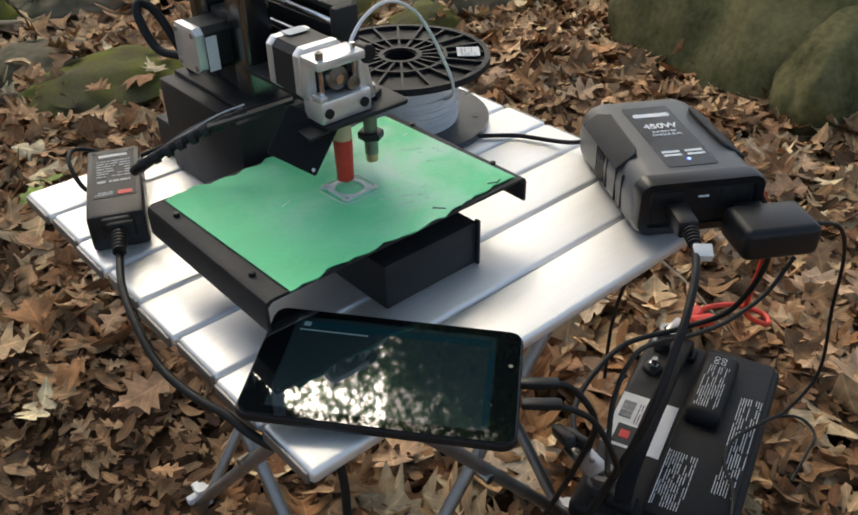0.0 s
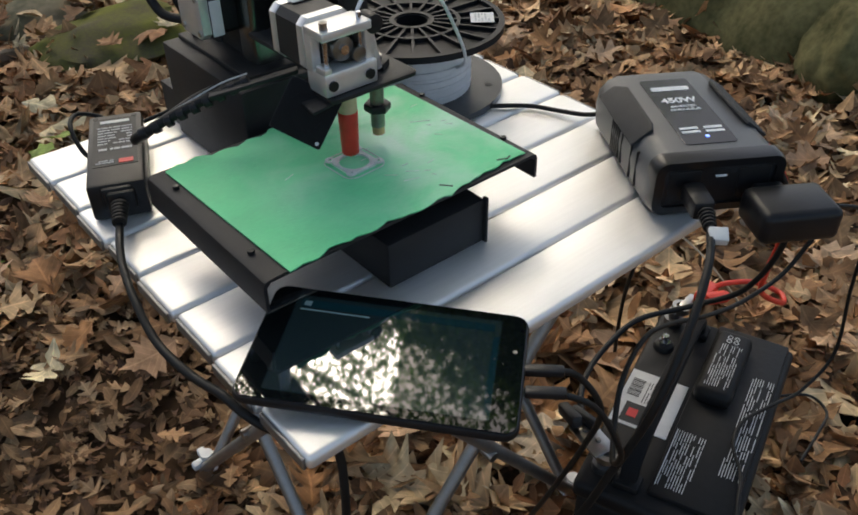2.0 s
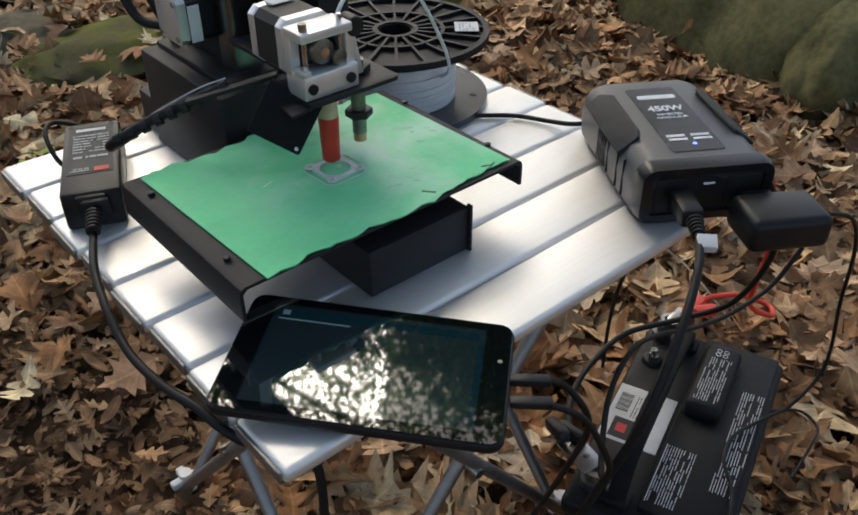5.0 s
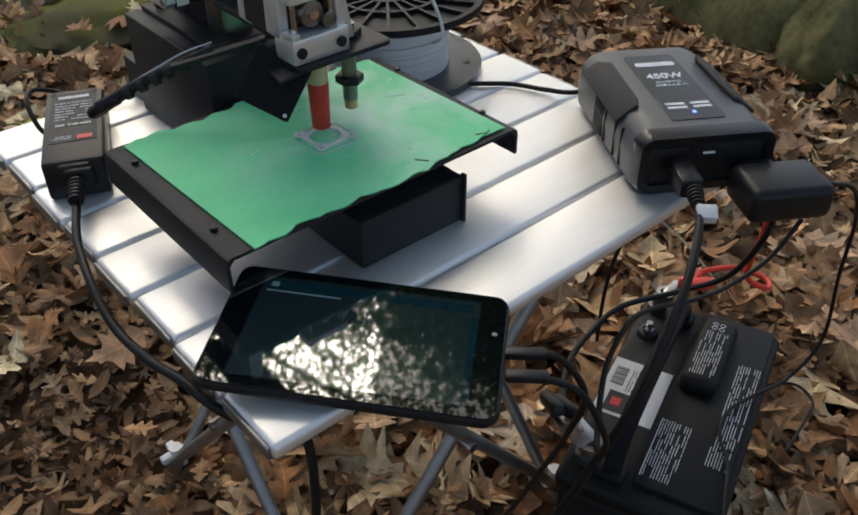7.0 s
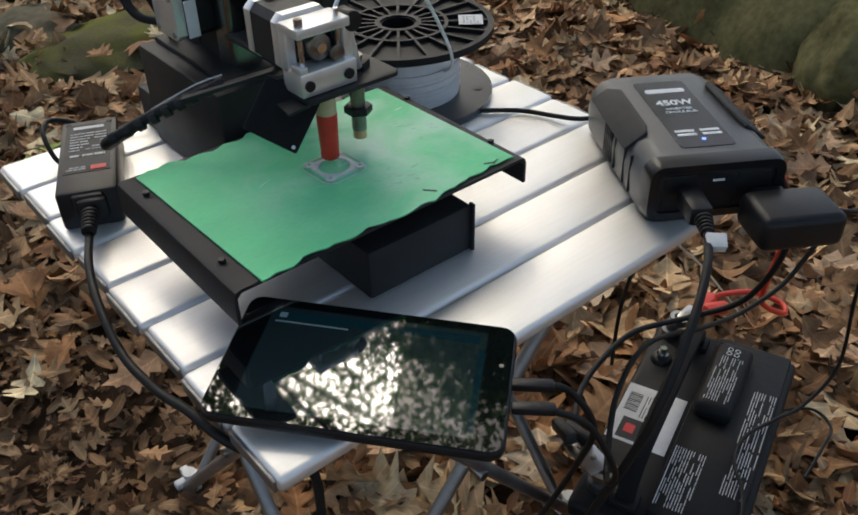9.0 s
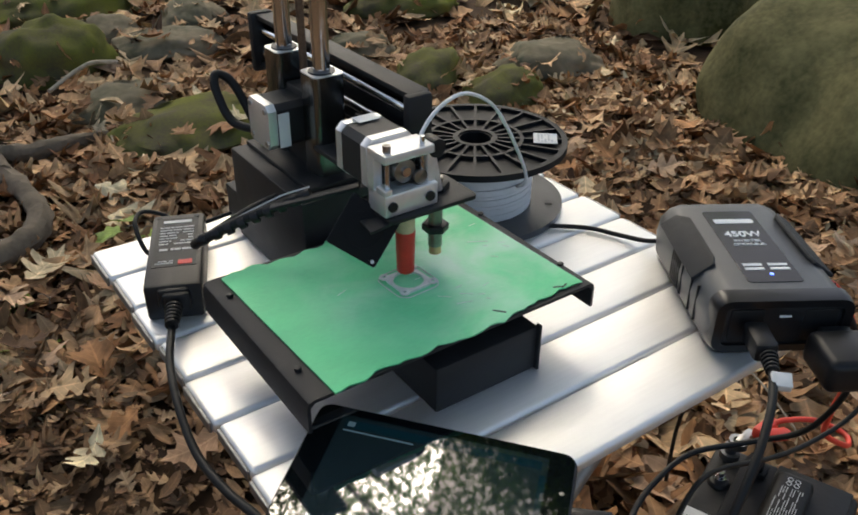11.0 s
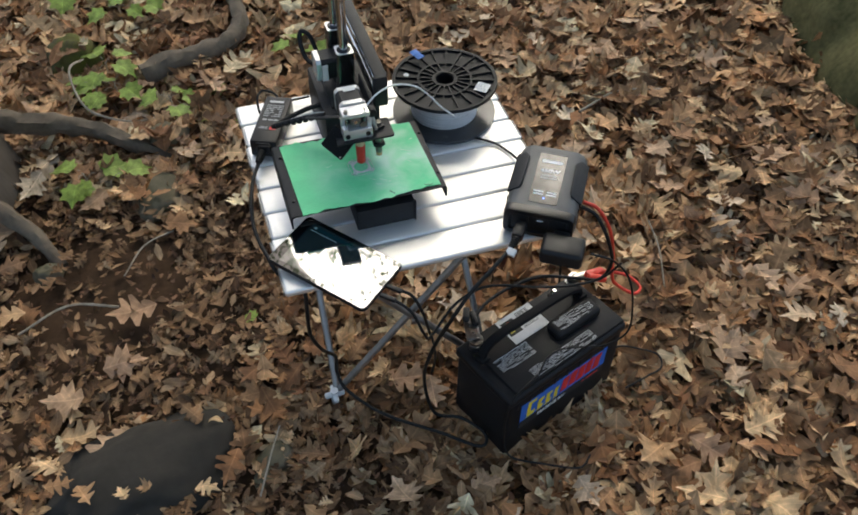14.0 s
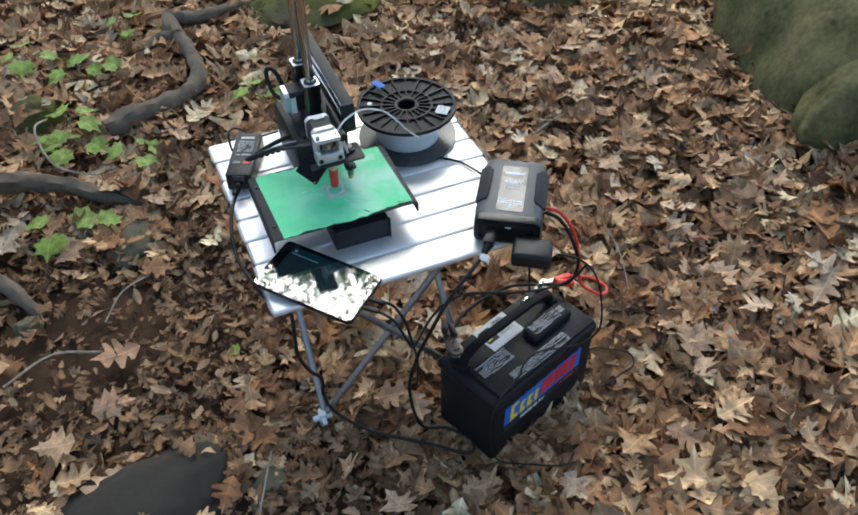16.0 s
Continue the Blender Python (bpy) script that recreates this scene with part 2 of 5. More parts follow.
def box(c, s, bevel=0.0, m=None, bm=None, seg=2):
    b = bmesh.new()
    bmesh.ops.create_cube(b, size=1)
    bmesh.ops.scale(b, vec=s, verts=b.verts)
    if bevel:
        bmesh.ops.bevel(b, geom=b.edges[:], offset=bevel, segments=seg, profile=0.5, affect="EDGES")
    t = (m or Matrix()) @ Matrix.Translation(c)
    return add(bm if bm is not None else bmesh.new(), b, t)


def cyl(p0, p1, r0, r1=None, seg=20, bevel=0.0, bm=None):
    p0, p1 = Vector(p0), Vector(p1)
    b = bmesh.new()
    d = p1 - p0
    bmesh.ops.create_cone(b, cap_ends=True, segments=seg, radius1=r0, radius2=r0 if r1 is None else r1, depth=d.length)
    if bevel:
        rim = [e for e in b.edges if len(e.link_faces) == 2 and abs(e.link_faces[0].normal.dot(e.link_faces[1].normal)) < 0.5]
        bmesh.ops.bevel(b, geom=rim, offset=bevel, segments=2, profile=0.5, affect="EDGES")
    t = Matrix.Translation((p0 + p1) / 2) @ d.to_track_quat("Z", "Y").to_matrix().to_4x4()
    return add(bm if bm is not None else bmesh.new(), b, t)


def spline(points, steps=8):
    p = [Vector(q) for q in points]
    p = [p[0] * 2 - p[1]] + p + [p[-1] * 2 - p[-2]]
    out = []
    for i in range(1, len(p) - 2):
        for k in range(steps):
            t = k / steps
            out.append(0.5 * (2 * p[i] + (p[i + 1] - p[i - 1]) * t + (2 * p[i - 1] - 5 * p[i] + 4 * p[i + 1] - p[i + 2]) * t * t + (3 * p[i] - p[i - 1] - 3 * p[i + 1] + p[i + 2]) * t ** 3))
    return out + [p[-2]]


def sweep(points, radius, seg=8, steps=8, bm=None, wobble=0.0):
    """A round bar along a smooth line; radius: one number, or a function of 0..1."""
    pts = spline(points, steps)
    bm = bm if bm is not None else bmesh.new()
    rings, up = [], Vector((0.31, 0.17, 0.93))
    for i, p in enumerate(pts):
        d = (pts[min(i + 1, len(pts) - 1)] - pts[max(i - 1, 0)]).normalized()
        a = d.cross(up).normalized()
        up = a.cross(d).normalized()
        r = radius(i / (len(pts) - 1)) if callable(radius) else radius
        ring = []
        for k in range(seg):
            w = 2 * math.pi * k / seg
            q = p + (a * math.cos(w) + up * math.sin(w)) * r * (1 + wobble * noise.noise(p * 23 + Vector((k * 3.1, 0, 0))))
            ring.append(bm.verts.new(q))
        rings.append(ring)
    for r0, r1 in zip(rings, rings[1:]):
        for k in range(seg):
            bm.faces.new((r0[k], r0[(k + 1) % seg], r1[(k + 1) % seg], r1[k]))
    bm.faces.new(rings[0][::-1]), bm.faces.new(rings[-1])
    return bm


def prism(outline, z0, z1, bevel=0.0, bm=None, m=None):
    b = bmesh.new()
    f = b.faces.new([b.verts.new((x, y, z0)) for x, y in outline])
    top = bmesh.ops.extrude_face_region(b, geom=[f])["geom"]
    bmesh.ops.translate(b, vec=(0, 0, z1 - z0), verts=[v for v in top if isinstance(v, bmesh.types.BMVert)])
    if bevel:
        rim = [e for e in b.edges if abs(e.verts[0].co.z - e.verts[1].co.z) < 1e-6]
        bmesh.ops.bevel(b, geom=rim, offset=bevel, segments=2, profile=0.5, affect="EDGES")
    return add(bm if bm is not None else bmesh.new(), b, m or Matrix())


def rounded(w, h, r, seg=5):
    out = []
    for cx, cy, a0 in ((w / 2 - r, h / 2 - r, 0), (-w / 2 + r, h / 2 - r, 90), (-w / 2 + r, -h / 2 + r, 180), (w / 2 - r, -h / 2 + r, 270)):
        for k in range(seg + 1):
            a = radians(a0 + 90 * k / seg)
            out.append((cx + r * math.cos(a), cy + r * math.sin(a)))
    return out


def ring(r0, r1, z0, z1, seg=48, bm=None, centre=(0, 0)):
    bm = bm if bm is not None else bmesh.new()
    rows = []
    for k in range(seg):
        a = 2 * math.pi * k / seg
        c, s = math.cos(a), math.sin(a)
        rows.append([bm.verts.new((centre[0] + r * c, centre[1] + r * s, z)) for r, z in ((r0, z0), (r1, z0), (r1, z1), (r0, z1))])
    for a, b in zip(rows, rows[1:] + rows[:1]):
        for k in range(4):
            bm.faces.new((a[k], a[(k + 1) % 4], b[(k + 1) % 4], b[k]))
    return bm


def lettering(text, size, mat, parent, m, thick=0.0004, name="lettering", bold=0.0):
    """Words in the built-in font, as a mesh."""
    c = bpy.data.curves.new(name, "FONT")
    c.body, c.size, c.extrude, c.offset = text, size * U, thick * U, bold * U
    c.align_x, c.align_y = "CENTER", "CENTER"
    t = new("lettering_source", c)
    me = bpy.data.meshes.new_from_object(t.evaluated_get(bpy.context.evaluated_depsgraph_get()))
    bpy.data.objects.remove(t)
    me.materials.clear()
    me.materials.append(mat)
    ob = new(name, me)
    ob.parent = parent
    ob.matrix_basis = Matrix.Translation(m.translation * U) @ m.to_quaternion().to_matrix().to_4x4()
    return ob


def bars(rows, w, h, mat, parent, m, seed, name="fine_print", thick=0.0004, fill=0.55):
    """Lines of small print that cannot be read, as plain bars."""
    rnd, bm = random.Random(seed), bmesh.new()
    for r in range(rows):
        y, x = h / 2 - (r + 0.5) * h / rows, -w / 2
        while x < w / 2:
            n = min(w / 2 - x, w * rnd.uniform(0.06, 0.3))
            if rnd.random() < 0.82:
                box((x + n / 2, y, 0), (n * 0.86, h / rows * fill, thick), bm=bm)
            x += n
    ob = part(name, bm, mat, parent, smooth=0)
    ob.matrix_basis = Matrix.Translation(m.translation * U) @ m.to_quaternion().to_matrix().to_4x4()
    return ob


# ---- ground ----
def height(x, y):
    """Relief of the forest floor, in units of the plan."""
    h = 0.035 * noise.noise((x * 0.9, y * 0.9, 3.1)) + 0.016 * noise.noise((x * 3.1, y * 3.1, 7.7))
    far = max(0.0, math.hypot(x - 0.4, y - 0.3) - 0.9)
    near = min(1.0, math.hypot(x - 0.35, y - 0.15) / 0.9) ** 2
    return h * near - 0.012 + 0.10 * (1 - math.exp(-far * 0.22)) * noise.noise((x * 0.35, y * 0.35, 1.7))


def forest_floor():
    side = sorted({round(s * (0.04 * k + 0.0000022 * k ** 4), 4) for k in range(0, 91) for s in (-1, 1)})
    bm = bmesh.new()
    grid = [[bm.verts.new((0.5 + x, 0.8 + y, height(0.5 + x, 0.8 + y))) for x in side] for y in side]
    for a, b in zip(grid, grid[1:]):
        for k in range(len(side) - 1):
            bm.faces.new((a[k], a[k + 1], b[k + 1], b[k]))
    ob = part("ground", bm, SOIL, None, smooth=180)
    return tagged(ob, "dark brown forest soil under leaf litter", "ground", kind="structure")


forest_floor()


def blade(kind, rnd, fine):
    """A fallen leaf laid flat, length about 1: its points, its faces and the order of its rim. Ribs run obliquely from the midrib to the lobes."""
    side_rows = []
    for side in (1, -1):
        row = [(-0.5, 0.015)]
        if kind == 0:
            lobes = rnd.choice((3, 3, 4))
            for k in range(lobes):
                c = -0.40 + 0.78 * (k + 0.35) / lobes
                w = (0.20, 0.35, 0.33, 0.20)[k] if lobes == 4 else (0.24, 0.38, 0.26)[k]
                w *= rnd.uniform(0.82, 1.18)
                row += [(c - 0.05, w * 0.66), (c + 0.01, w * 0.97), (c + 0.085, w * 0.98), (c + 0.085, w * 0.55), (c + 0.10, rnd.uniform(0.06, 0.13))]
            row[-1] = (row[-1][0], 0.06)
        elif kind == 1:
            for x, y in ((-0.42, 0.16), (-0.36, 0.30), (-0.22, 0.18), (-0.10, 0.47), (0.0, 0.30), (0.10, 0.46), (0.12, 0.20), (0.20, 0.13), (0.32, 0.17), (0.33, 0.08)):
                row.append((x + rnd.uniform(-0.02, 0.02), y * rnd.uniform(0.88, 1.12)))
        else:
            for k in range(1, 7):
                row.append((-0.5 + k / 7, 0.21 * math.sin(math.pi * k / 7) ** 0.8 * rnd.uniform(0.8, 1.2)))
        side_rows.append(row)
    n = min(len(r) for r in side_rows)
    side_rows = [r[:n] for r in side_rows]
    rib = []
    for k in range(n):
        x = sum(r[k][0] - 0.55 * r[k][1] for r in side_rows) / 2
        rib.append(max(x, -0.5 if not rib else rib[-1] + 0.012))
    pts, faces = [(x, 0.0) for x in rib] + [(0.5, 0.0)], []
    rims = []
    for side, row in zip((1, -1), side_rows):
        inner = list(range(n))
        if fine:
            b = len(pts)
            pts += [(0.5 * (x + rib[k]), 0.5 * side * y) for k, (x, y) in enumerate(row)]
            for k in range(n - 1):
                faces.append((k, k + 1, b + k + 1, b + k)[::side])
            faces.append((n - 1, n, b + n - 1)[::side])
            inner = list(range(b, b + n))
        b = len(pts)
        pts += [(x, side * y) for x, y in row]
        for k in range(n - 1):
            faces.append((inner[k], inner[k + 1], b + k + 1, b + k)[::side])
        faces.append((inner[n - 1], n, b + n - 1)[::side])
        rims.append(list(range(b, b + n)))
    return pts, faces, rims[0] + [n] + rims[1][::-1] + [0]


def leaf_sheet(name, places, size, mat, seed, label, category, shapes=(0, 0, 0, 0, 1, 2), fine=False, lean=12.0):
    """Many leaves in one mesh; places: x, y and z of each, in units of the plan."""
    rnd, rng = random.Random(seed), np.random.default_rng(seed)
    lib = [blade(k, rnd, fine) for k in shapes for _ in range(5)]
    pick = rng.integers(0, len(lib), len(places))
    spots = np.array(places)
    verts, faces, flat, base = [], [], [], 0
    for i, (pts, polys, _) in enumerate(lib):
        at = spots[pick == i]
        m = len(at)
        if not m:
            continue
        p = np.array(pts)
        x, y = p[:, 0][None], p[:, 1][None]

        def draw(mean, spread):
            return rng.normal(mean, spread, (m, 1))

        z = draw(0.18, 0.55) * x * x + draw(0.35, 0.85) * y * y + draw(0, 0.45) * x * y + draw(0.06, 0.18) * abs(y)
        z = z + 0.035 * np.sin(draw(7, 3) * x + draw(0, 3)) * np.sin(draw(9, 3) * y + draw(0, 3)) + draw(0, 0.5) * x * y * y
        s = size * (0.38 + 0.95 * rng.random((m, 1)) ** 1.3) * np.where((at[:, :1] < 0.15) & (at[:, 1:2] < 1.0), 0.72, 1.0)
        q = np.stack([np.broadcast_to(x, z.shape) * s, np.broadcast_to(y, z.shape) * s, z * s], -1)
        wild = np.where(rng.random(m) < 0.82, lean, 36.0)
        ax, ay, az = rng.normal(0, 1, m) * np.radians(wild), rng.normal(0, 1, m) * np.radians(wild), rng.uniform(0, 2 * math.pi, m)
        for a, (u, v) in ((az, (0, 1)), (ax, (1, 2)), (ay, (2, 0))):
            c, d = np.cos(a)[:, None], np.sin(a)[:, None]
            qu, qv = q[..., u] * c - q[..., v] * d, q[..., u] * d + q[..., v] * c
            q[..., u], q[..., v] = qu, qv
        verts.append(((q + at[:, None, :]) * U).reshape(-1, 3))
        n = len(pts)
        faces += [tuple(base + r * n + k for k in f) for r in range(m) for f in polys]
        flat += [pts] * m
        base += m * n
    me = bpy.data.meshes.new(name)
    me.from_pydata(np.concatenate(verts).tolist(), [], faces)
    where = np.array([c for pts in flat for c in pts])
    me.uv_layers.new(name="leaf").data.foreach_set("uv", where[[k for f in faces for k in f]].ravel())
    me.materials.append(mat)
    me.shade_smooth()
    ob = new(name, me)
    return tagged(ob, label, category, kind="stuff")


def litter_places(count, x0, x1, y0, y1, seed, hole=None, depth=0.03, even=False):
    rnd, out = random.Random(seed), []
    while len(out) < count:
        x, y = rnd.uniform(x0, x1), rnd.uniform(y0, y1)
        if hole and hole[0] < x < hole[1] and hole[2] < y < hole[3]:
            continue
        bare = math.exp(-((x + 0.42) / 0.52) ** 2 - ((y - 0.45) / 0.55) ** 2)
        if not even and noise.noise((x * 2.3, y * 2.3, 11.0)) + 0.35 - 0.27 * (x < 0.2) - 1.1 * bare < rnd.uniform(-0.75, 0.15):
            continue
        if ((x + 0.36) / 0.19) ** 2 + ((y - 0.045) / 0.105) ** 2 < 1 and rnd.random() < 0.80:
            continue
        if ((x + 0.42) / 0.22) ** 2 + ((y - 0.62) / 0.22) ** 2 < 1 and rnd.random() < 0.7:
            continue
        low = 0.3 if 0.28 < x < 0.76 and -0.22 < y < 0.14 else 1.0
        out.append((x, y, height(x, y) + rnd.uniform(0.0, depth) * low))
    return out


leaf_sheet("leaf_litter", litter_places(11000, -1.1, 2.4, -0.9, 2.6, 5, depth=0.028), 0.108, LITTER, 8, "brown dead oak and maple leaves covering the forest floor", "leaves")
leaf_sheet("top_leaf_litter", litter_places(6000, -1.0, 2.2, -0.8, 2.4, 15, depth=0.050), 0.112, LITTER, 18, "pale brown lobed oak leaves uppermost on the forest floor", "leaves", shapes=(0, 0, 0, 0, 0, 1), fine=True, lean=11.0)
leaf_sheet("far_leaf_litter", litter_places(21000, -5.5, 8.0, -5.0, 9.0, 6, (-1.1, 2.4, -0.9, 2.6)), 0.19, LITTER, 9, "brown dead leaves on the forest floor farther off", "leaves")
leaf_sheet("broken_leaves", litter_places(6000, -1.0, 0.35, -0.7, 1.3, 17, depth=0.040, even=True), 0.062, DARK_PIECES, 20, "torn pieces of dead leaves over the bare soil", "leaf debris", shapes=(2, 0), lean=16.0)
leaf_sheet("leaf_crumbs", litter_places(13000, -1.0, 1.6, -0.7, 1.7, 7, depth=0.030, even=True), 0.032, CRUMBS, 10, "small broken leaf pieces and bark crumbs among the litter", "leaf debris", shapes=(2,), lean=20.0)


# ---- camp table ----
TOP = 0.53


def camp_table():
    t = thing("camp_table", (0.28, 0.28, 0.0), 0, "square folding camp table with brushed aluminium slats", "table")
    slat = part("slat", box((0, 0, 0), (0.56, 0.0676, 0.014), 0.0048, seg=3), ALU, t)
    slat.matrix_basis = pose(0, -0.245 * U, (TOP - 0.007) * U)
    for k in range(1, 8):
        again(slat, t, 0.0015 * (-1) ** k, -0.245 + 0.07 * k, TOP - 0.007)
    cap = part("slat_cap", box((0, 0, 0), (0.0030, 0.060, 0.0115), 0.0012), ALU_DULL, t, "dull folded slat end")
    cap.matrix_basis = pose(-0.2812 * U, -0.245 * U, (TOP - 0.0072) * U)
    for k in range(8):
        for e in (-0.2812, 0.2812):
            if k or e > 0:
                again(cap, t, e + 0.0015 * (-1) ** k * (k > 0), -0.245 + 0.07 * k, TOP - 0.0072)
    for x in (-0.19, 0.15):
        part("under_rail", box((x, 0, TOP - 0.021), (0.022, 0.53, 0.011), 0.002), ALU_DULL, t)
    foot = {(-1, -1): (-0.203, -0.175), (-1, 1): (-0.197, 0.2), (1, -1): (0.175, -0.175), (1, 1): (0.175, 0.2)}
    head = {(-1, -1): (-0.19, -0.2), (-1, 1): (-0.19, 0.2), (1, -1): (0.15, -0.2), (1, 1): (0.15, 0.2)}
    sides = [((-1, -1), (-1, 1), -1), ((1, -1), (1, 1), 1), ((-1, -1), (1, -1), -1), ((-1, 1), (1, 1), 1)]
    for a, b, s in sides:
        ax = 0 if a[0] == b[0] else 1
        for i, (p, q) in enumerate(((a, b), (b, a))):
            o = [0.0, 0.0]
            o[ax] = s * (0.008 if i else -0.008)
            f, h = foot[p], head[q]
            part("leg_tube", cyl((f[0] + o[0], f[1] + o[1], 0.012), (h[0] + o[0], h[1] + o[1], TOP - 0.027), 0.0078, seg=14), ALU_DULL, t)
        mid = [sum(foot[k][j] + head[k][j] for k in (a, b)) / 4 for j in (0, 1)]
        d = [0, 0, 0]
        d[ax] = 0.018
        c = Vector((*mid, TOP / 2 - 0.006))
        part("pivot_rivet", cyl(c - Vector(d), c + Vector(d), 0.006, seg=12), STEEL, t)
    for k, (x, y) in foot.items():
        b = box((x, y, 0.026), (0.046, 0.012, 0.012), 0.003)
        box((x, y, 0.026), (0.012, 0.046, 0.012), 0.003, bm=b)
        cyl((x, y, -0.004), (x, y, 0.040), 0.009, bm=b)
        part("foot_joint", b, WHITEPLASTIC, t, "white plastic cross-shaped foot joint")
    for k, (x, y) in head.items():
        part("top_joint", box((x, y, TOP - 0.030), (0.04, 0.03, 0.02), 0.004), PLASTIC, t)


camp_table()


# ---- desktop printer ----
BED = 0.605


def motor(name, parent, m, label=""):
    """A square stepper motor with its shaft along its own z, face at 0, body below."""
    o = new(name)
    o.parent = parent
    o.matrix_basis = Matrix.Translation(m.translation * U) @ m.to_quaternion().to_matrix().to_4x4()
    s = 0.047
    out = [(s / 2 - 0.006, s / 2), (-s / 2 + 0.006, s / 2), (-s / 2, s / 2 - 0.006), (-s / 2, -s / 2 + 0.006), (-s / 2 + 0.006, -s / 2), (s / 2 - 0.006, -s / 2), (s / 2, -s / 2 + 0.006), (s / 2, s / 2 - 0.006)]
    part("motor_body", prism(out, -0.042, -0.010, bm=None), BLACK, o)
    big = [(x * 1.02, y * 1.02) for x, y in out]
    part("front_cap", prism(big, -0.010, 0.0, 0.001), CAST, o, "bare cast aluminium end cap")
    part("rear_cap", prism(big, -0.052, -0.042, 0.001), CAST, o, "bare cast aluminium end cap")
    part("boss", cyl((0, 0, 0), (0, 0, 0.003), 0.012), CAST, o)
    part("shaft", cyl((0, 0, 0.003), (0, 0, 0.012), 0.003, seg=12), CHROME, o)
    for x in (-1, 1):
        for y in (-1, 1):
            part("motor_screw", cyl((x * 0.0172, y * 0.0172, -0.0515), (x * 0.0172, y * 0.0172, -0.0535), 0.003, seg=10), STEEL, o)
    return o


def printer():
    p = thing("desktop_printer", (0.215, 0.30, TOP), 0, "small black metal desktop 3D printer with green taped bed", "3D printer")

    def at(x, y, z):
        return (x - 0.215, y - 0.30, z - TOP)

    # lower box under the bed, open end towards the front
    b = box(at(0.218, 0.331, 0.5535), (0.113, 0.434, 0.047), 0.0025)
    part("base_channel", b, BLACK, p)
    part("end_flange", box(at(0.2745, 0.1135, 0.553), (0.003, 0.006, 0.052), 0.001), BLACK, p)
    b = box(at(0.2115, 0.418, 0.585), (0.1115, 0.170, 0.110), 0.003)
    part("electronics_box", b, BLACK, p)
    part("lid_seam", box(at(0.212, 0.36, 0.6395), (0.104, 0.002, 0.002)), PLASTIC, p)
    part("carriage_block", box(at(0.218, 0.215, 0.587), (0.10, 0.10, 0.021), 0.003), PLASTIC, p)
    for y in (0.165, 0.262):
        part("bed_rod", cyl(at(0.06, y, 0.588), at(0.325, y, 0.588), 0.0055), CHROME, p)
    # bed with folded ends
    x0, x1, y0, y1 = 0.0395, 0.336, 0.1095, 0.311
    prof = [(x0, -0.030), (x0, -0.006), (x0 + 0.0018, -0.0018), (x0 + 0.006, 0), (x1 - 0.006, 0), (x1 - 0.0018, -0.0018), (x1, -0.006), (x1, -0.026),
            (x1 - 0.003, -0.026), (x1 - 0.003, -0.007), (x1 - 0.007, -0.003), (x0 + 0.007, -0.003), (x0 + 0.003, -0.007), (x0 + 0.003, -0.030)]
    b = bmesh.new()
    fr = [b.verts.new(at(x, y0, BED - 0.001 + z)) for x, z in prof]
    bk = [b.verts.new(at(x, y1, BED - 0.001 + z)) for x, z in prof]
    n = len(prof)
    for k in range(n):
        b.faces.new((fr[k], fr[(k + 1) % n], bk[(k + 1) % n], bk[k]))
    b.faces.new(fr[::-1]), b.faces.new(bk)
    bed = part("bed_plate", b, BLACK, p)
    # tape with torn edges
    rnd = random.Random(4)
    gx0, gx1 = 0.062, 0.3245
    out = []
    for k in range(41):
        s = k / 40
        sag = 0.004 * math.sin(s * 9) - 0.006 * max(0, 1 - abs(s - 0.55) * 6)
        out.append((gx0 + (gx1 - gx0) * s, 0.1065 + 0.007 * s + sag * 0.5 + 0.0016 * math.sin(s * 47) * math.sin(s * 13) + rnd.uniform(-0.0016, 0.0016)))
    for k in range(41):
        s = 1 - k / 40
        out.append((gx0 - 0.006 + (gx1 - 0.004 - gx0 + 0.006) * s, 0.3055 + 0.004 * s + 0.0022 * math.sin(s * 17) + 0.0018 * math.sin(s * 61) * (s < 0.6) + rnd.uniform(-0.0016, 0.0016)))
    b = prism([at(x, y, 0)[:2] for x, y in out], BED - TOP, BED - TOP + 0.0012)
    part("masking_tape", b, TAPE, p, "wide green masking tape covering the bed", smooth=0)
    for x, y, w, l, a in ((0.135, 0.222, 0.0006, 0.012, 20), (0.225, 0.158, 0.0006, 0.012, -35), (0.236, 0.150, 0.0006, 0.006, -30), (0.29, 0.226, 0.0009, 0.02, -30)):
        part("scratch", box((0, 0, 0), (l, w, 0.0003), m=pose(*at(x, y, BED + 0.0014), 0, 0, a)), HAZE, p, smooth=0)
    for k in range(14):
        x, y, l = rnd.uniform(0.20, 0.31), rnd.uniform(0.14, 0.29), rnd.uniform(0.004, 0.016)
        part("scratch", box((0, 0, 0), (l, 0.0005, 0.0003), m=pose(*at(x, y, BED + 0.0014), 0, 0, rnd.uniform(-50, 10))), HAZE, p, smooth=0)
    for x, y, l, a in ((0.232, 0.120, 0.012, 130), (0.300, 0.120, 0.010, 155), (0.306, 0.1185, 0.008, 20)):
        part("tear", box((0, 0, 0), (l, 0.0014, 0.0004), m=pose(*at(x, y, BED + 0.0014), 0, 0, a)), INK, p, smooth=0)
    for x, y in ((0.0515, 0.275), (0.0525, 0.148), (0.3305, 0.272), (0.3305, 0.150)):
        s = cyl(at(x, y, BED - 0.001), at(x, y, BED + (0.0026 if x < 0.2 else 0.0012)), 0.0030, seg=14, bevel=0.0006)
        part("bed_screw", s, PLASTIC, p)
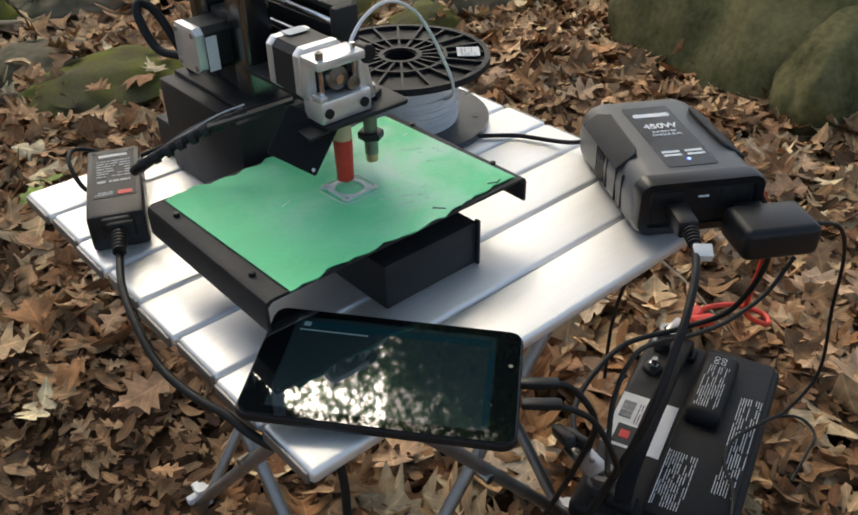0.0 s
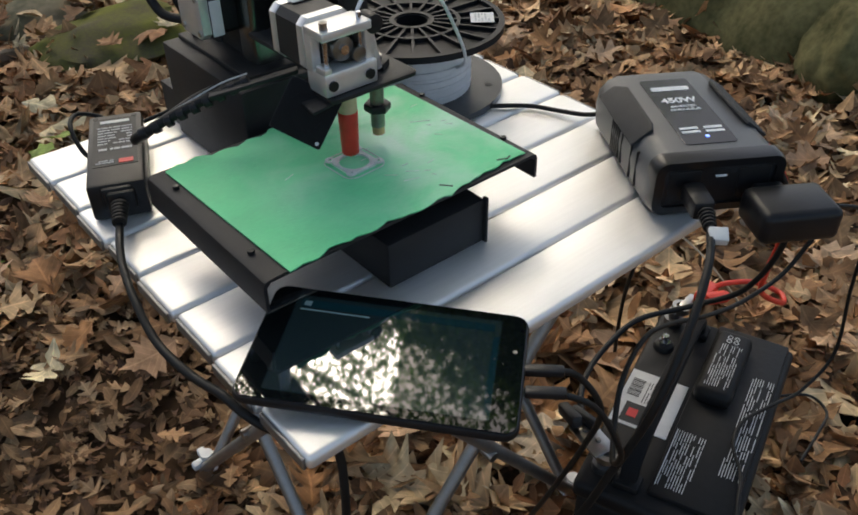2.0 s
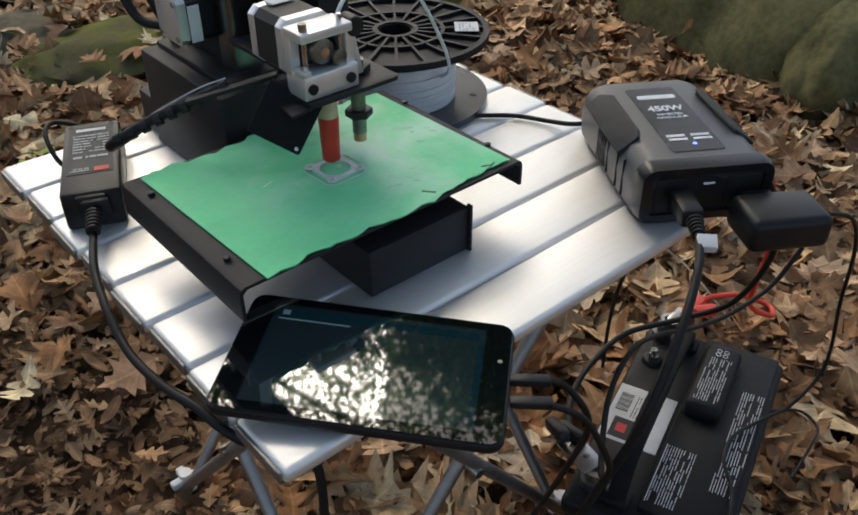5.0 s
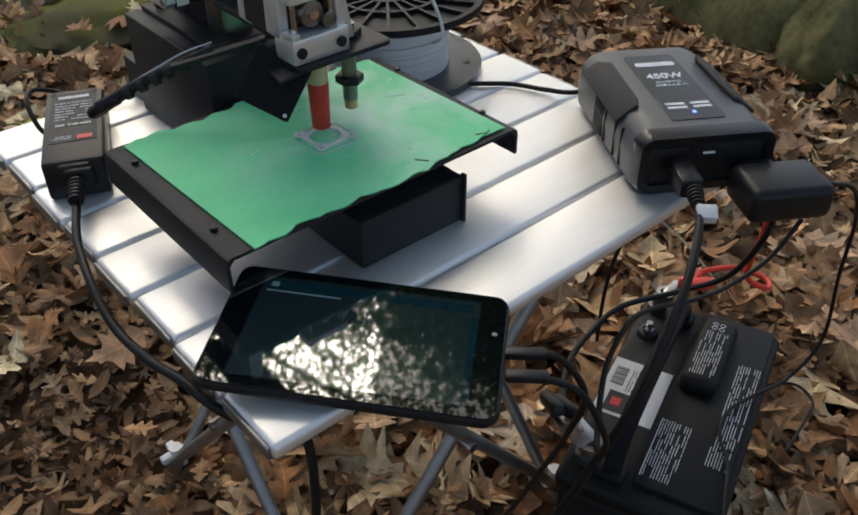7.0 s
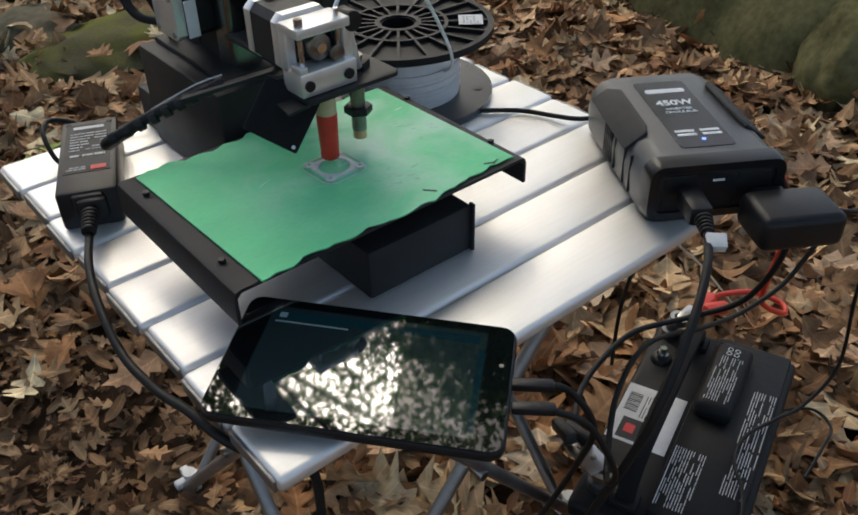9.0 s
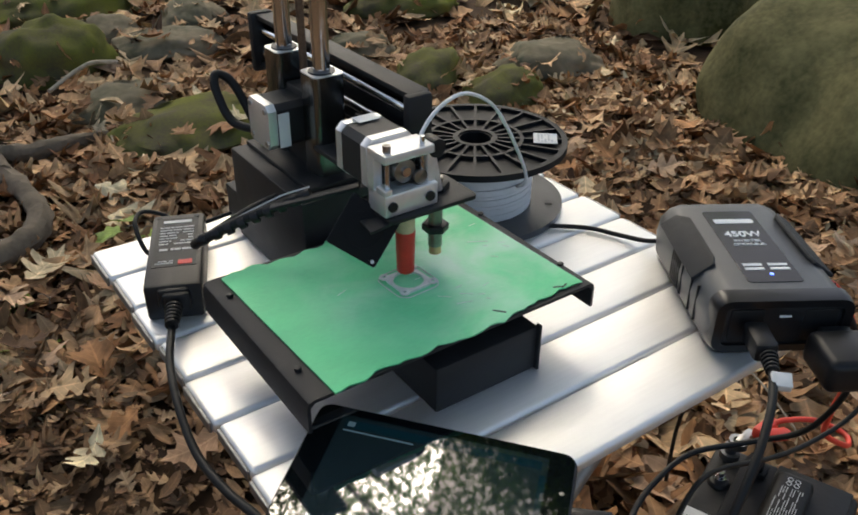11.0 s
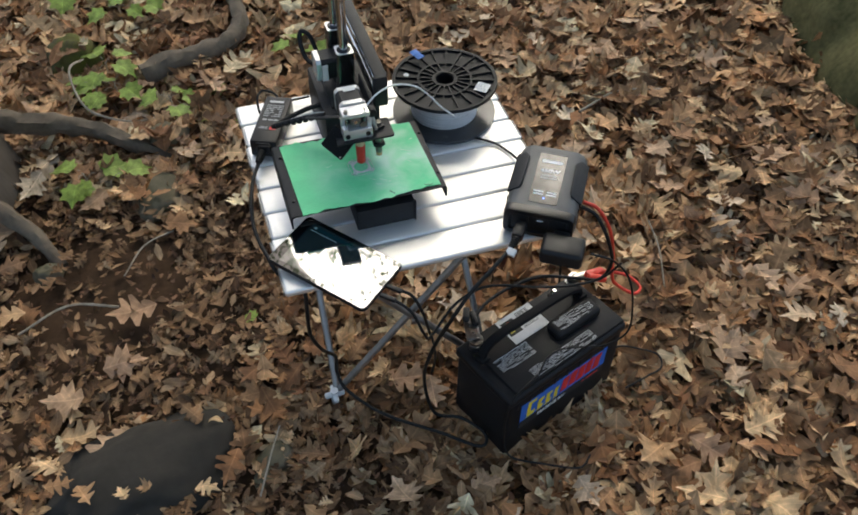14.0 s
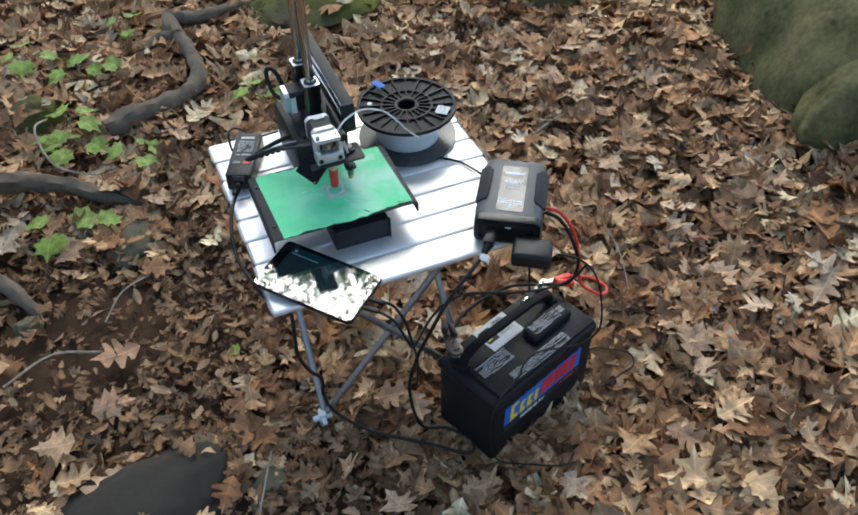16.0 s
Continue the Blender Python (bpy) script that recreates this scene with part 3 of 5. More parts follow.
    # z tower
    for y, z in ((0.382, 0.749), (0.462, 0.753)):
        b = bmesh.new()
        o = rounded(0.034, 0.034, 0.006)
        prism(o, 0.0, z - 0.634, bm=b, m=Matrix.Translation(at(0.212, y, 0.634)))
        part("bearing_column", b, COLUMN, p, "square dark polished bearing column")
        part("column_face", prism(rounded(0.0335, 0.0335, 0.006), z - 0.634, z - 0.634 + 0.001, m=Matrix.Translation(at(0.212, y, 0.634))), CAST, p, "bright cut end of the column")
        part("bushing", ring(0.0085, 0.0135, z - TOP + 0.0008, z - TOP + 0.0024, 28, centre=at(0.212, y, 0)[:2]), PLASTIC, p)
        part("z_rod", cyl(at(0.212, y, 0.60), at(0.212, y, 1.02), 0.0085, seg=24), CHROME, p, "polished steel guide rod")
    part("threaded_rod", cyl(at(0.214, 0.424, 0.62), at(0.214, 0.424, 1.0), 0.004, seg=12), THREAD, p)
    part("tower_bridge", box(at(0.216, 0.422, 0.690), (0.03, 0.042, 0.07), 0.003), BLACK, p)
    part("top_bracket", box(at(0.213, 0.422, 1.018), (0.05, 0.13, 0.012), 0.002), BLACK, p)
    part("tower_foot", box(at(0.216, 0.424, 0.6425), (0.085, 0.15, 0.006), 0.002), BLACK, p)
    # arm rail along y
    b = box(at(0.258, 0.445, 0.7475), (0.024, 0.33, 0.006), 0.0015)
    box(at(0.258, 0.445, 0.690), (0.024, 0.33, 0.005), 0.0015, bm=b)
    box(at(0.2675, 0.445, 0.719), (0.004, 0.33, 0.056), 0.001, bm=b)
    part("arm_channel", b, BLACK, p)
    part("arm_end", box(at(0.256, 0.2795, 0.717), (0.028, 0.012, 0.066), 0.004), BLACK, p)
    part("arm_end", box(at(0.254, 0.610, 0.717), (0.030, 0.012, 0.072), 0.004), BLACK, p)
    for z in (0.732, 0.705):
        part("arm_rod", cyl(at(0.252, 0.28, z), at(0.252, 0.61, z), 0.0055, seg=16), CHROME, p, "polished steel guide rod")
    motor("arm_motor", p, Matrix.Translation(at(0.212, 0.426, 0.693)) @ pose(0, 0, 0, 0, 90, 0))
    part("motor_label", box(at(0.176, 0.4005, 0.690), (0.012, 0.001, 0.036)), WHITE, p, "small pale motor label")
    part("motor_mount", box(at(0.206, 0.425, 0.66), (0.012, 0.06, 0.056), 0.002), BLACK, p)
    # arm to the head
    part("head_arm", box(at(0.212, 0.300, 0.678), (0.040, 0.14, 0.005), 0.001), BLACK, p)
    part("arm_side", box(at(0.2335, 0.290, 0.694), (0.004, 0.13, 0.034), 0.001), BLACK, p)
    part("head_plate", prism(rounded(0.092, 0.054, 0.006), -0.002, 0.002, 0.0006, m=Matrix.Translation(at(0.212, 0.214, 0.6815))), BLACK, p)
    part("cable_arm", box((0, 0, 0), (0.085, 0.010, 0.004), 0.001, m=pose(*at(0.150, 0.292, 0.668), 0, -14, -32)), BLACK, p)
    motor("extruder_motor", p, Matrix.Translation(at(0.191, 0.226, 0.718)) @ pose(0, 0, 0, 90, 0, 0))
    part("motor_sticker", box(at(0.193, 0.268, 0.7432), (0.022, 0.014, 0.0006)), WHITE, p)
    # drive block
    b = box(at(0.191, 0.2065, 0.6945), (0.054, 0.028, 0.021), 0.002)
    box(at(0.189, 0.2065, 0.7365), (0.050, 0.028, 0.008), 0.0015, bm=b)
    box(at(0.1685, 0.2155, 0.718), (0.009, 0.010, 0.035), 0.0012, bm=b)
    box(at(0.2135, 0.2085, 0.718), (0.009, 0.024, 0.036), 0.0015, bm=b)
    box(at(0.168, 0.2, 0.7065), (0.008, 0.014, 0.006), 0.001, bm=b)
    part("drive_block", b, CAST, p, "milled aluminium filament drive block")
    # Black plate paints the shade inside the block's opening.
    part("gear_cavity", box(at(0.191, 0.2175, 0.718), (0.040, 0.006, 0.034), 0.001), BLACK, p)
    part("drive_gear", cyl(at(0.189, 0.200, 0.719), at(0.189, 0.213, 0.719), 0.0105, seg=26, bevel=0.0008), DARKSTEEL, p)
    part("gear_hub", cyl(at(0.189, 0.1975, 0.719), at(0.189, 0.201, 0.719), 0.0042, seg=16), CHROME, p)
    part("bearing", cyl(at(0.2025, 0.196, 0.712), at(0.2025, 0.208, 0.712), 0.0068, seg=20, bevel=0.0008), DARKSTEEL, p)
    for x, z in ((0.171, 0.694), (0.209, 0.694)):
        part("block_screw", cyl(at(x, 0.1935, z), at(x, 0.1905, z), 0.0045, seg=14), PLASTIC, p)
    for x in (0.171, 0.206):
        part("tension_bolt", cyl(at(x, 0.200, 0.700), at(x, 0.200, 0.747), 0.0022, seg=10), CHROME, p)
    part("bolt_head", cyl(at(0.171, 0.200, 0.7405), at(0.171, 0.200, 0.747), 0.0036, seg=12), STEEL, p)
    part("lever_pivot", cyl(at(0.219, 0.195, 0.734), at(0.219, 0.212, 0.734), 0.0085, seg=20, bevel=0.001), PLASTIC, p)
    part("lever", box((0, 0, 0), (0.006, 0.01, 0.05), 0.002, m=pose(*at(0.2225, 0.207, 0.713), 0, -12, 0)), CAST, p)
    # hot end and probe
    part("heat_barrel", cyl(at(0.197, 0.213, 0.680), at(0.197, 0.213, 0.652), 0.0086), TAN, p, "tan heat-resistant barrel")
    part("heater_sleeve", cyl(at(0.197, 0.213, 0.6125), at(0.197, 0.213, 0.655), 0.0082, 0.0094, seg=10, bevel=0.0012), RED, p, "red silicone heater sleeve")
    part("nozzle", cyl(at(0.197, 0.213, 0.6085), at(0.197, 0.213, 0.6125), 0.0016, 0.006, seg=14), COPPER, p)
    part("probe_body", cyl(at(0.234, 0.219, 0.625), at(0.234, 0.219, 0.695), 0.0065), DARKSTEEL, p, "threaded steel probe")
    part("probe_nut", cyl(at(0.234, 0.219, 0.641), at(0.234, 0.219, 0.648), 0.0125, seg=6, bevel=0.001), PLASTIC, p)
    part("probe_nut", cyl(at(0.234, 0.219, 0.683), at(0.234, 0.219, 0.690), 0.0125, seg=6, bevel=0.001), PLASTIC, p)
    part("probe_tip", cyl(at(0.234, 0.219, 0.617), at(0.234, 0.219, 0.625), 0.0058), COPPER, p)
    # cooling fan hung at a slant
    out = Vector((-0.48, -0.78, 0.38)).normalized()
    side = Vector((0.75, -0.1, -0.58))
    side = (side - out * side.dot(out)).normalized()
    m = Matrix.Translation(at(0.158, 0.219, 0.664)) @ Matrix((side, out.cross(side), out)).transposed().to_4x4()
    b = bmesh.new()
    ring(0.0185, 0.0235, -0.005, 0.005, 32, bm=b)
    for x in (-1, 1):
        for y in (-1, 1):
            box((x * 0.0195, y * 0.0195, 0), (0.0085, 0.0085, 0.010), 0.0015, bm=b)
    for s in (-1, 1):
        box((s * 0.0225, 0, 0), (0.003, 0.046, 0.010), bm=b)
        box((0, s * 0.0225, 0), (0.046, 0.003, 0.010), bm=b)
    f = part("fan_frame", b, PLASTIC, p)
    f.matrix_basis = Matrix.Translation(m.translation * U) @ m.to_quaternion().to_matrix().to_4x4()
    b = cyl((0, 0, -0.004), (0, 0, 0.004), 0.009)
    for k in range(7):
        box((0.014, 0, 0), (0.011, 0.006, 0.001), m=pose(0, 0, 0, 0, 0, k * 51.4) @ pose(0, 0, 0, 30, 0, 0), bm=b)
    part("fan_rotor", b, PLASTIC, f)
    part("fan_back", cyl((0, 0, -0.0065), (0, 0, -0.005), 0.0235, seg=32), PLASTIC, f)
    part("fan_guard", prism(rounded(0.047, 0.047, 0.004), 0.0052, 0.0074, 0.0006), MATTE, f)
    part("guard_disc", ring(0.0150, 0.0175, 0.0075, 0.0080, 32), MATTE, f)
    part("fan_screw", cyl((0.0195, -0.0195, 0.005), (0.0195, -0.0195, 0.0083), 0.0017, seg=12), STEEL, f)
    part("fan_bracket", box((0, 0, 0), (0.020, 0.042, 0.003), 0.001, m=pose(*at(0.163, 0.214, 0.676), 0, -12, -8)), BLACK, p)
    return p


printer()


# ---- filament spool ----
def spool():
    s = thing("filament_spool", (0.429, 0.41, TOP), 12, "black plastic spool of pale grey filament lying flat", "spool")

    def flange(z0, z1, name):
        part(name, ring(0.104, 0.111, z0, z1, 64), SPOOLBLACK, s, "ribbed black flange")
        part("flange_ring", ring(0.054, 0.0585, z0, z1, 48), SPOOLBLACK, s)
        part("flange_ring", ring(0.021, 0.027, z0, z1, 36), SPOOLBLACK, s)
        rib = part("rib", box((0.066, 0, (z0 + z1) / 2), (0.0785, 0.0032, z1 - z0 - 0.0006)), SPOOLBLACK, s)
        rib.matrix_basis = pose(0, 0, 0, 0, 0, 4)
        for k in range(1, 20):
            again(rib, s, 0, 0, 0, 0, 0, 18 * k + 4)
        part("flange_web", ring(0.022, 0.108, z0 + 0.0005, z0 + 0.003, 64), SPOOLBLACK, s)

    flange(0.082, 0.090, "top_flange")
    part("bottom_flange", ring(0.022, 0.111, 0.001, 0.009, 64), SPOOLGREY, s, "smooth dark grey lower flange")
    # Black discs on the solid flange stand in for the dark of its holes.
    for k in range(6):
        a = radians(60 * k - 58)
        part("flange_eye", cyl((0.094 * math.cos(a), 0.094 * math.sin(a), 0.0088), (0.094 * math.cos(a), 0.094 * math.sin(a), 0.0094), 0.0048, seg=16), INK, s)
    part("hub", ring(0.019, 0.026, 0.004, 0.088, 36), SPOOLBLACK, s)
    b = bmesh.new()
    for k in range(17):
        r = 0.0715 + 0.0008 * math.sin(k * 2.3)
        ring(0.05, r, 0.0092 + k * 0.00425, 0.0092 + (k + 0.93) * 0.00425, 56, bm=b)
    tagged(part("wound_filament", b, FILAMENT, s, "pale grey filament winding"), kind="stuff")
    part("paper_label", box((0.084, 0, 0.0912), (0.028, 0.03, 0.0006), m=pose(0, 0, 0, 0, 0, -52)), WHITE, s)
    bars(5, 0.022, 0.02, PALEINK, s, pose(0, 0, 0, 0, 0, -52) @ pose(0.084, 0, 0.0917, 0, 0, 90), 3)
    part("tape_flag", box((0.1, 0.0, 0.0925), (0.03, 0.018, 0.0012), 0.0003, m=pose(0, 0, 0, 0, 0, 82) @ pose(0, 0, 0, 0, -6, 20)), TAPEBLUE, s, "scrap of blue tape")
    part("flange_hole", cyl((0.083, 0, 0.0862), (0.083, 0, 0.0872), 0.006, seg=18, bm=None), WHITE, s)
    for o in s.children:
        if o.name.startswith("flange_hole"):
            o.matrix_basis = pose(0, 0, 0, 0, 0, 140)


spool()


def filament_strand():
    f = thing("filament_strand", (0.2, 0.21, 0.752), 0, "pale filament arching from the spool into the drive block", "filament")
    pts = [(0.212, 0.212, 0.728), (0.217, 0.216, 0.742), (0.240, 0.223, 0.757), (0.274, 0.232, 0.760), (0.315, 0.245, 0.738), (0.345, 0.255, 0.704), (0.372, 0.265, 0.665),
           (0.393, 0.278, 0.637), (0.407, 0.29, 0.617), (0.419, 0.306, 0.600), (0.429, 0.328, 0.586), (0.445, 0.3405, 0.58)]
    part("strand", sweep([(x - 0.2, y - 0.21, z - 0.752) for x, y, z in pts], 0.0018, 8, 8), FILAMENT, f)


filament_strand()


# ---- power adapter ----
def adapter():
    a = thing("power_adapter", (0.061, 0.446, TOP), -23.5, "black laptop-style power adapter with printed label", "power adapter")
    part("adapter_case", box((0, 0, 0.020), (0.056, 0.152, 0.040), 0.004), PLASTIC, a)
    part("rating_label", box((0, 0.012, 0.0402), (0.044, 0.104, 0.0006)), INK, a)
    up = 0.0408
    part("white_stripe", box((0, 0.055, up), (0.030, 0.006, 0.0006)), WHITE, a)
    bars(7, 0.036, 0.042, PALEINK, a, pose(0, 0.024, up), 21, fill=0.35)
    bars(1, 0.034, 0.007, PALEINK, a, pose(0, -0.006, up), 22)
    bars(2, 0.018, 0.008, PALEINK, a, pose(-0.01, -0.032, up), 25, fill=0.4)
    part("red_mark", box((0.011, -0.033, up), (0.014, 0.008, 0.0006)), REDPRINT, a)
    part("socket", box((0, -0.073, 0.024), (0.03, 0.014, 0.026), 0.003), PLASTIC, a)
    for x in (-1, 1):
        part("case_foot", cyl((x * 0.02, 0.066, 0.0398), (x * 0.02, 0.066, 0.0408), 0.003, seg=12), INK, a)


adapter()


# ---- tablet ----
def tablet():
    t = thing("tablet", (0.099, 0.037, 0.5362), -49.0, "black tablet with a glossy screen propped at the table corner", "tablet")
    t.matrix_basis = pose(0.099 * U, 0.037 * U, 0.5362 * U, 1.5, 3.0, -49.0)
    part("shell", prism(rounded(0.215, 0.128, 0.012), 0.0018, 0.0105, 0.0032), PLASTIC, t)
    part("glass", prism(rounded(0.211, 0.124, 0.010), 0.0105, 0.0113, 0.0003), GLASS, t, "glossy black cover glass", 15)
    part("screen", prism(rounded(0.170, 0.106, 0.001), 0.0111, 0.01155), SCREEN, t, "lit screen with a dark blue app")
    part("title_bar", prism([(-0.08, 0.0395), (0.08, 0.0395), (0.08, 0.048), (-0.08, 0.048)], 0.0116, 0.01168), SCREENBAR, t)
    part("status_icon", prism([(-0.078, 0.041), (-0.072, 0.041), (-0.072, 0.0465), (-0.078, 0.0465)], 0.01168, 0.01172), PALEBLUE, t)
    part("progress_bar", prism([(-0.08, 0.0355), (-0.022, 0.0355), (-0.022, 0.0372), (-0.08, 0.0372)], 0.0116, 0.01166), PALEBLUE, t)
    part("side_bar", prism([(0.0795, -0.048), (0.0845, -0.048), (0.0845, 0.034), (0.0795, 0.034)], 0.0116, 0.01166), SCREENBAR, t)
    part("camera_dot", cyl((0.098, 0.02, 0.0113), (0.098, 0.02, 0.0115), 0.0020, seg=14), DARKSTEEL, t)


SCREEN = material("dim_screen", (0.012, 0.02, 0.024), 0.03, 0.0, 0.2, 5, 0.0, spec=1.0, coat=0.5)
PALEBLUE = material("screen_pale_blue", (0.10, 0.16, 0.19), 0.03, 0.0, 0.1, 5, 0.0, spec=0.7)
SCREENBAR = material("screen_title_bar", (0.003, 0.012, 0.016), 0.03, 0.0, 0.1, 5, 0.0, spec=0.7)
for m, glow in ((SCREEN, (0.0012, 0.003, 0.0035)), (SCREENBAR, (0.0005, 0.005, 0.008)), (PALEBLUE, (0.02, 0.035, 0.042))):
    m.node_tree.nodes["Principled BSDF"].inputs["Emission Color"].default_value = (*glow, 1)
    m.node_tree.nodes["Principled BSDF"].inputs["Emission Strength"].default_value = 1.0
tablet()


# ---- power inverter ----
def inverter():
    v = thing("power_inverter", (0.531, 0.084, TOP), 57.5 - 90, "grey and black plastic power inverter box", "inverter")
    w, l, h = 0.136, 0.19, 0.06
    prof = [(-0.052, 0.0), (-0.066, 0.006), (-0.068, 0.03), (-0.066, 0.046), (-0.058, 0.056), (-0.046, 0.0605)]
    prof = prof + [(-x, z) for x, z in prof[::-1]]
    b = bmesh.new()
    rows = []
    for y, s, dz in ((-0.095, 0.955, 0.0), (-0.091, 0.985, 0.0), (-0.08, 1, 0), (0.08, 1, 0), (0.09, 0.98, 0), (0.095, 0.94, 0)):
        rows.append([b.verts.new((x * s, y, 0.03 + (z - 0.03) * s)) for x, z in prof])
    n = len(prof)
    for r0, r1 in zip(rows, rows[1:]):
        for k in range(n):
            b.faces.new((r0[k], r0[(k + 1) % n], r1[(k + 1) % n], r1[k]))
    b.faces.new(rows[0]), b.faces.new(rows[-1][::-1])
    part("shell", b, GREY, v)
    b = bmesh.new()
    outer, inner = rounded(0.133, 0.060, 0.013, 5), rounded(0.112, 0.042, 0.006, 5)
    loops = [[b.verts.new((x, y, z + 0.0305)) for x, z in o] for o, y in ((outer, -0.080), (outer, -0.093), ([(x * 0.975, z * 0.95) for x, z in outer], -0.0985), (inner, -0.0985), (inner, -0.0945))]
    for r0, r1 in zip(loops, loops[1:]):
        for k in range(len(r0)):
            b.faces.new((r0[k], r0[(k + 1) % len(r0)], r1[(k + 1) % len(r0)], r1[k]))
    part("front_bezel", b, BEZEL, v, "glossy black front bezel")
    part("front_face", box((0, -0.0935, 0.0305), (0.114, 0.003, 0.043)), DARKGREY, v, "dark recessed outlet panel")
    for s in (-1, 1):
        for y in (-0.052, -0.034, -0.006):
            part("side_groove", box((s * 0.0668, y, 0.0275), (0.0035, 0.0026, 0.040), 0.0008), PLASTIC, v)
        for k in range(5):
            part("vent_slat", box((s * 0.0672, 0.004 + 0.0055 * k, 0.026), (0.0028, 0.0028, 0.034), 0.0007), PLASTIC, v)
        grip = prism([(-0.016, -0.040), (-0.012, -0.050), (0.014, -0.052), (0.014, 0.058), (-0.006, 0.058), (-0.017, 0.040)], 0, 0.0045, 0.0018)
        g = part("grip_panel", grip, GRIP, v, "dark moulded grip shoulder")
        g.matrix_basis = Matrix.Translation((s * 0.0580 * U, 0.012 * U, 0.0532 * U)) @ pose(0, 0, 0, 0, s * 36, 0) @ Matrix.Diagonal((s, 1, 1, 1))
    part("label_panel", prism(rounded(0.054, 0.142, 0.004), 0.0602, 0.0612, 0.0003, m=pose(0, 0.002, 0)), LABELGLOSS, v, "glossy black label panel", 15)
    up = 0.0614
    lettering("450W", 0.0150, WHITEINK, v, pose(0, 0.022, up), bold=0.0004)
    part("brand_mark", prism(rounded(0.042, 0.0090, 0.003), up - 0.0001, up + 0.0003, m=pose(0, 0.050, 0)), WHITEINK, v)
    lettering("INVERTER", 0.0062, WHITEINK, v, pose(0, 0.0085, up))
    lettering("ONDULEUR", 0.0062, WHITEINK, v, pose(0, 0.0015, up))
    for x in (-0.0125, 0.0125):
        for y in (-0.038, -0.0455):
            part("indicator", box((x, y, up), (0.019, 0.0042, 0.0006)), WHITEINK, v)
    part("power_light", cyl((0.0, -0.056, up), (0.0, -0.056, up + 0.0008), 0.0020, seg=16), BLUELED, v, "lit blue power light")
    part("outlet", box((-0.034, -0.0945, 0.03), (0.032, 0.003, 0.034), 0.001), PLASTIC, v)
    part("outlet", box((0.036, -0.0945, 0.03), (0.032, 0.003, 0.034), 0.001), PLASTIC, v)
    part("usb_port", box((0.002, -0.0955, 0.040), (0.011, 0.002, 0.0018)), WHITEINK, v)


GRIP = material("grip_rubber", (0.024, 0.025, 0.027), 0.62, 0.0, 0.25, 60, 0.5, 1400, spec=0.4)
BEZEL = material("black_bezel_plastic", (0.007, 0.007, 0.008), 0.3, 0.0, 0.2, 25, 0.05, 600)
LABELGLOSS = material("glossy_label", (0.004, 0.004, 0.005), 0.10, 0.0, 0.2, 10, 0.0, spec=0.28)
BLUELED = bpy.data.materials.new("blue_led")
BLUELED.use_nodes = True
BLUELED.node_tree.nodes["Principled BSDF"].inputs["Emission Color"].default_value = (0.05, 0.16, 1, 1)
BLUELED.node_tree.nodes["Principled BSDF"].inputs["Emission Strength"].default_value = 1.6
inverter()


def charger():
    c = thing("wall_charger", (0.500, -0.062, 0.531), 57.5 - 90, "black wall charger plugged into the inverter", "charger")
    part("charger_body", box((0.002, 0, 0.020), (0.078, 0.056, 0.034), 0.008, seg=3), PLASTIC, c)
    part("charger_nose", box((-0.005, 0.032, 0.018), (0.03, 0.016, 0.026), 0.003), PLASTIC, c)


charger()


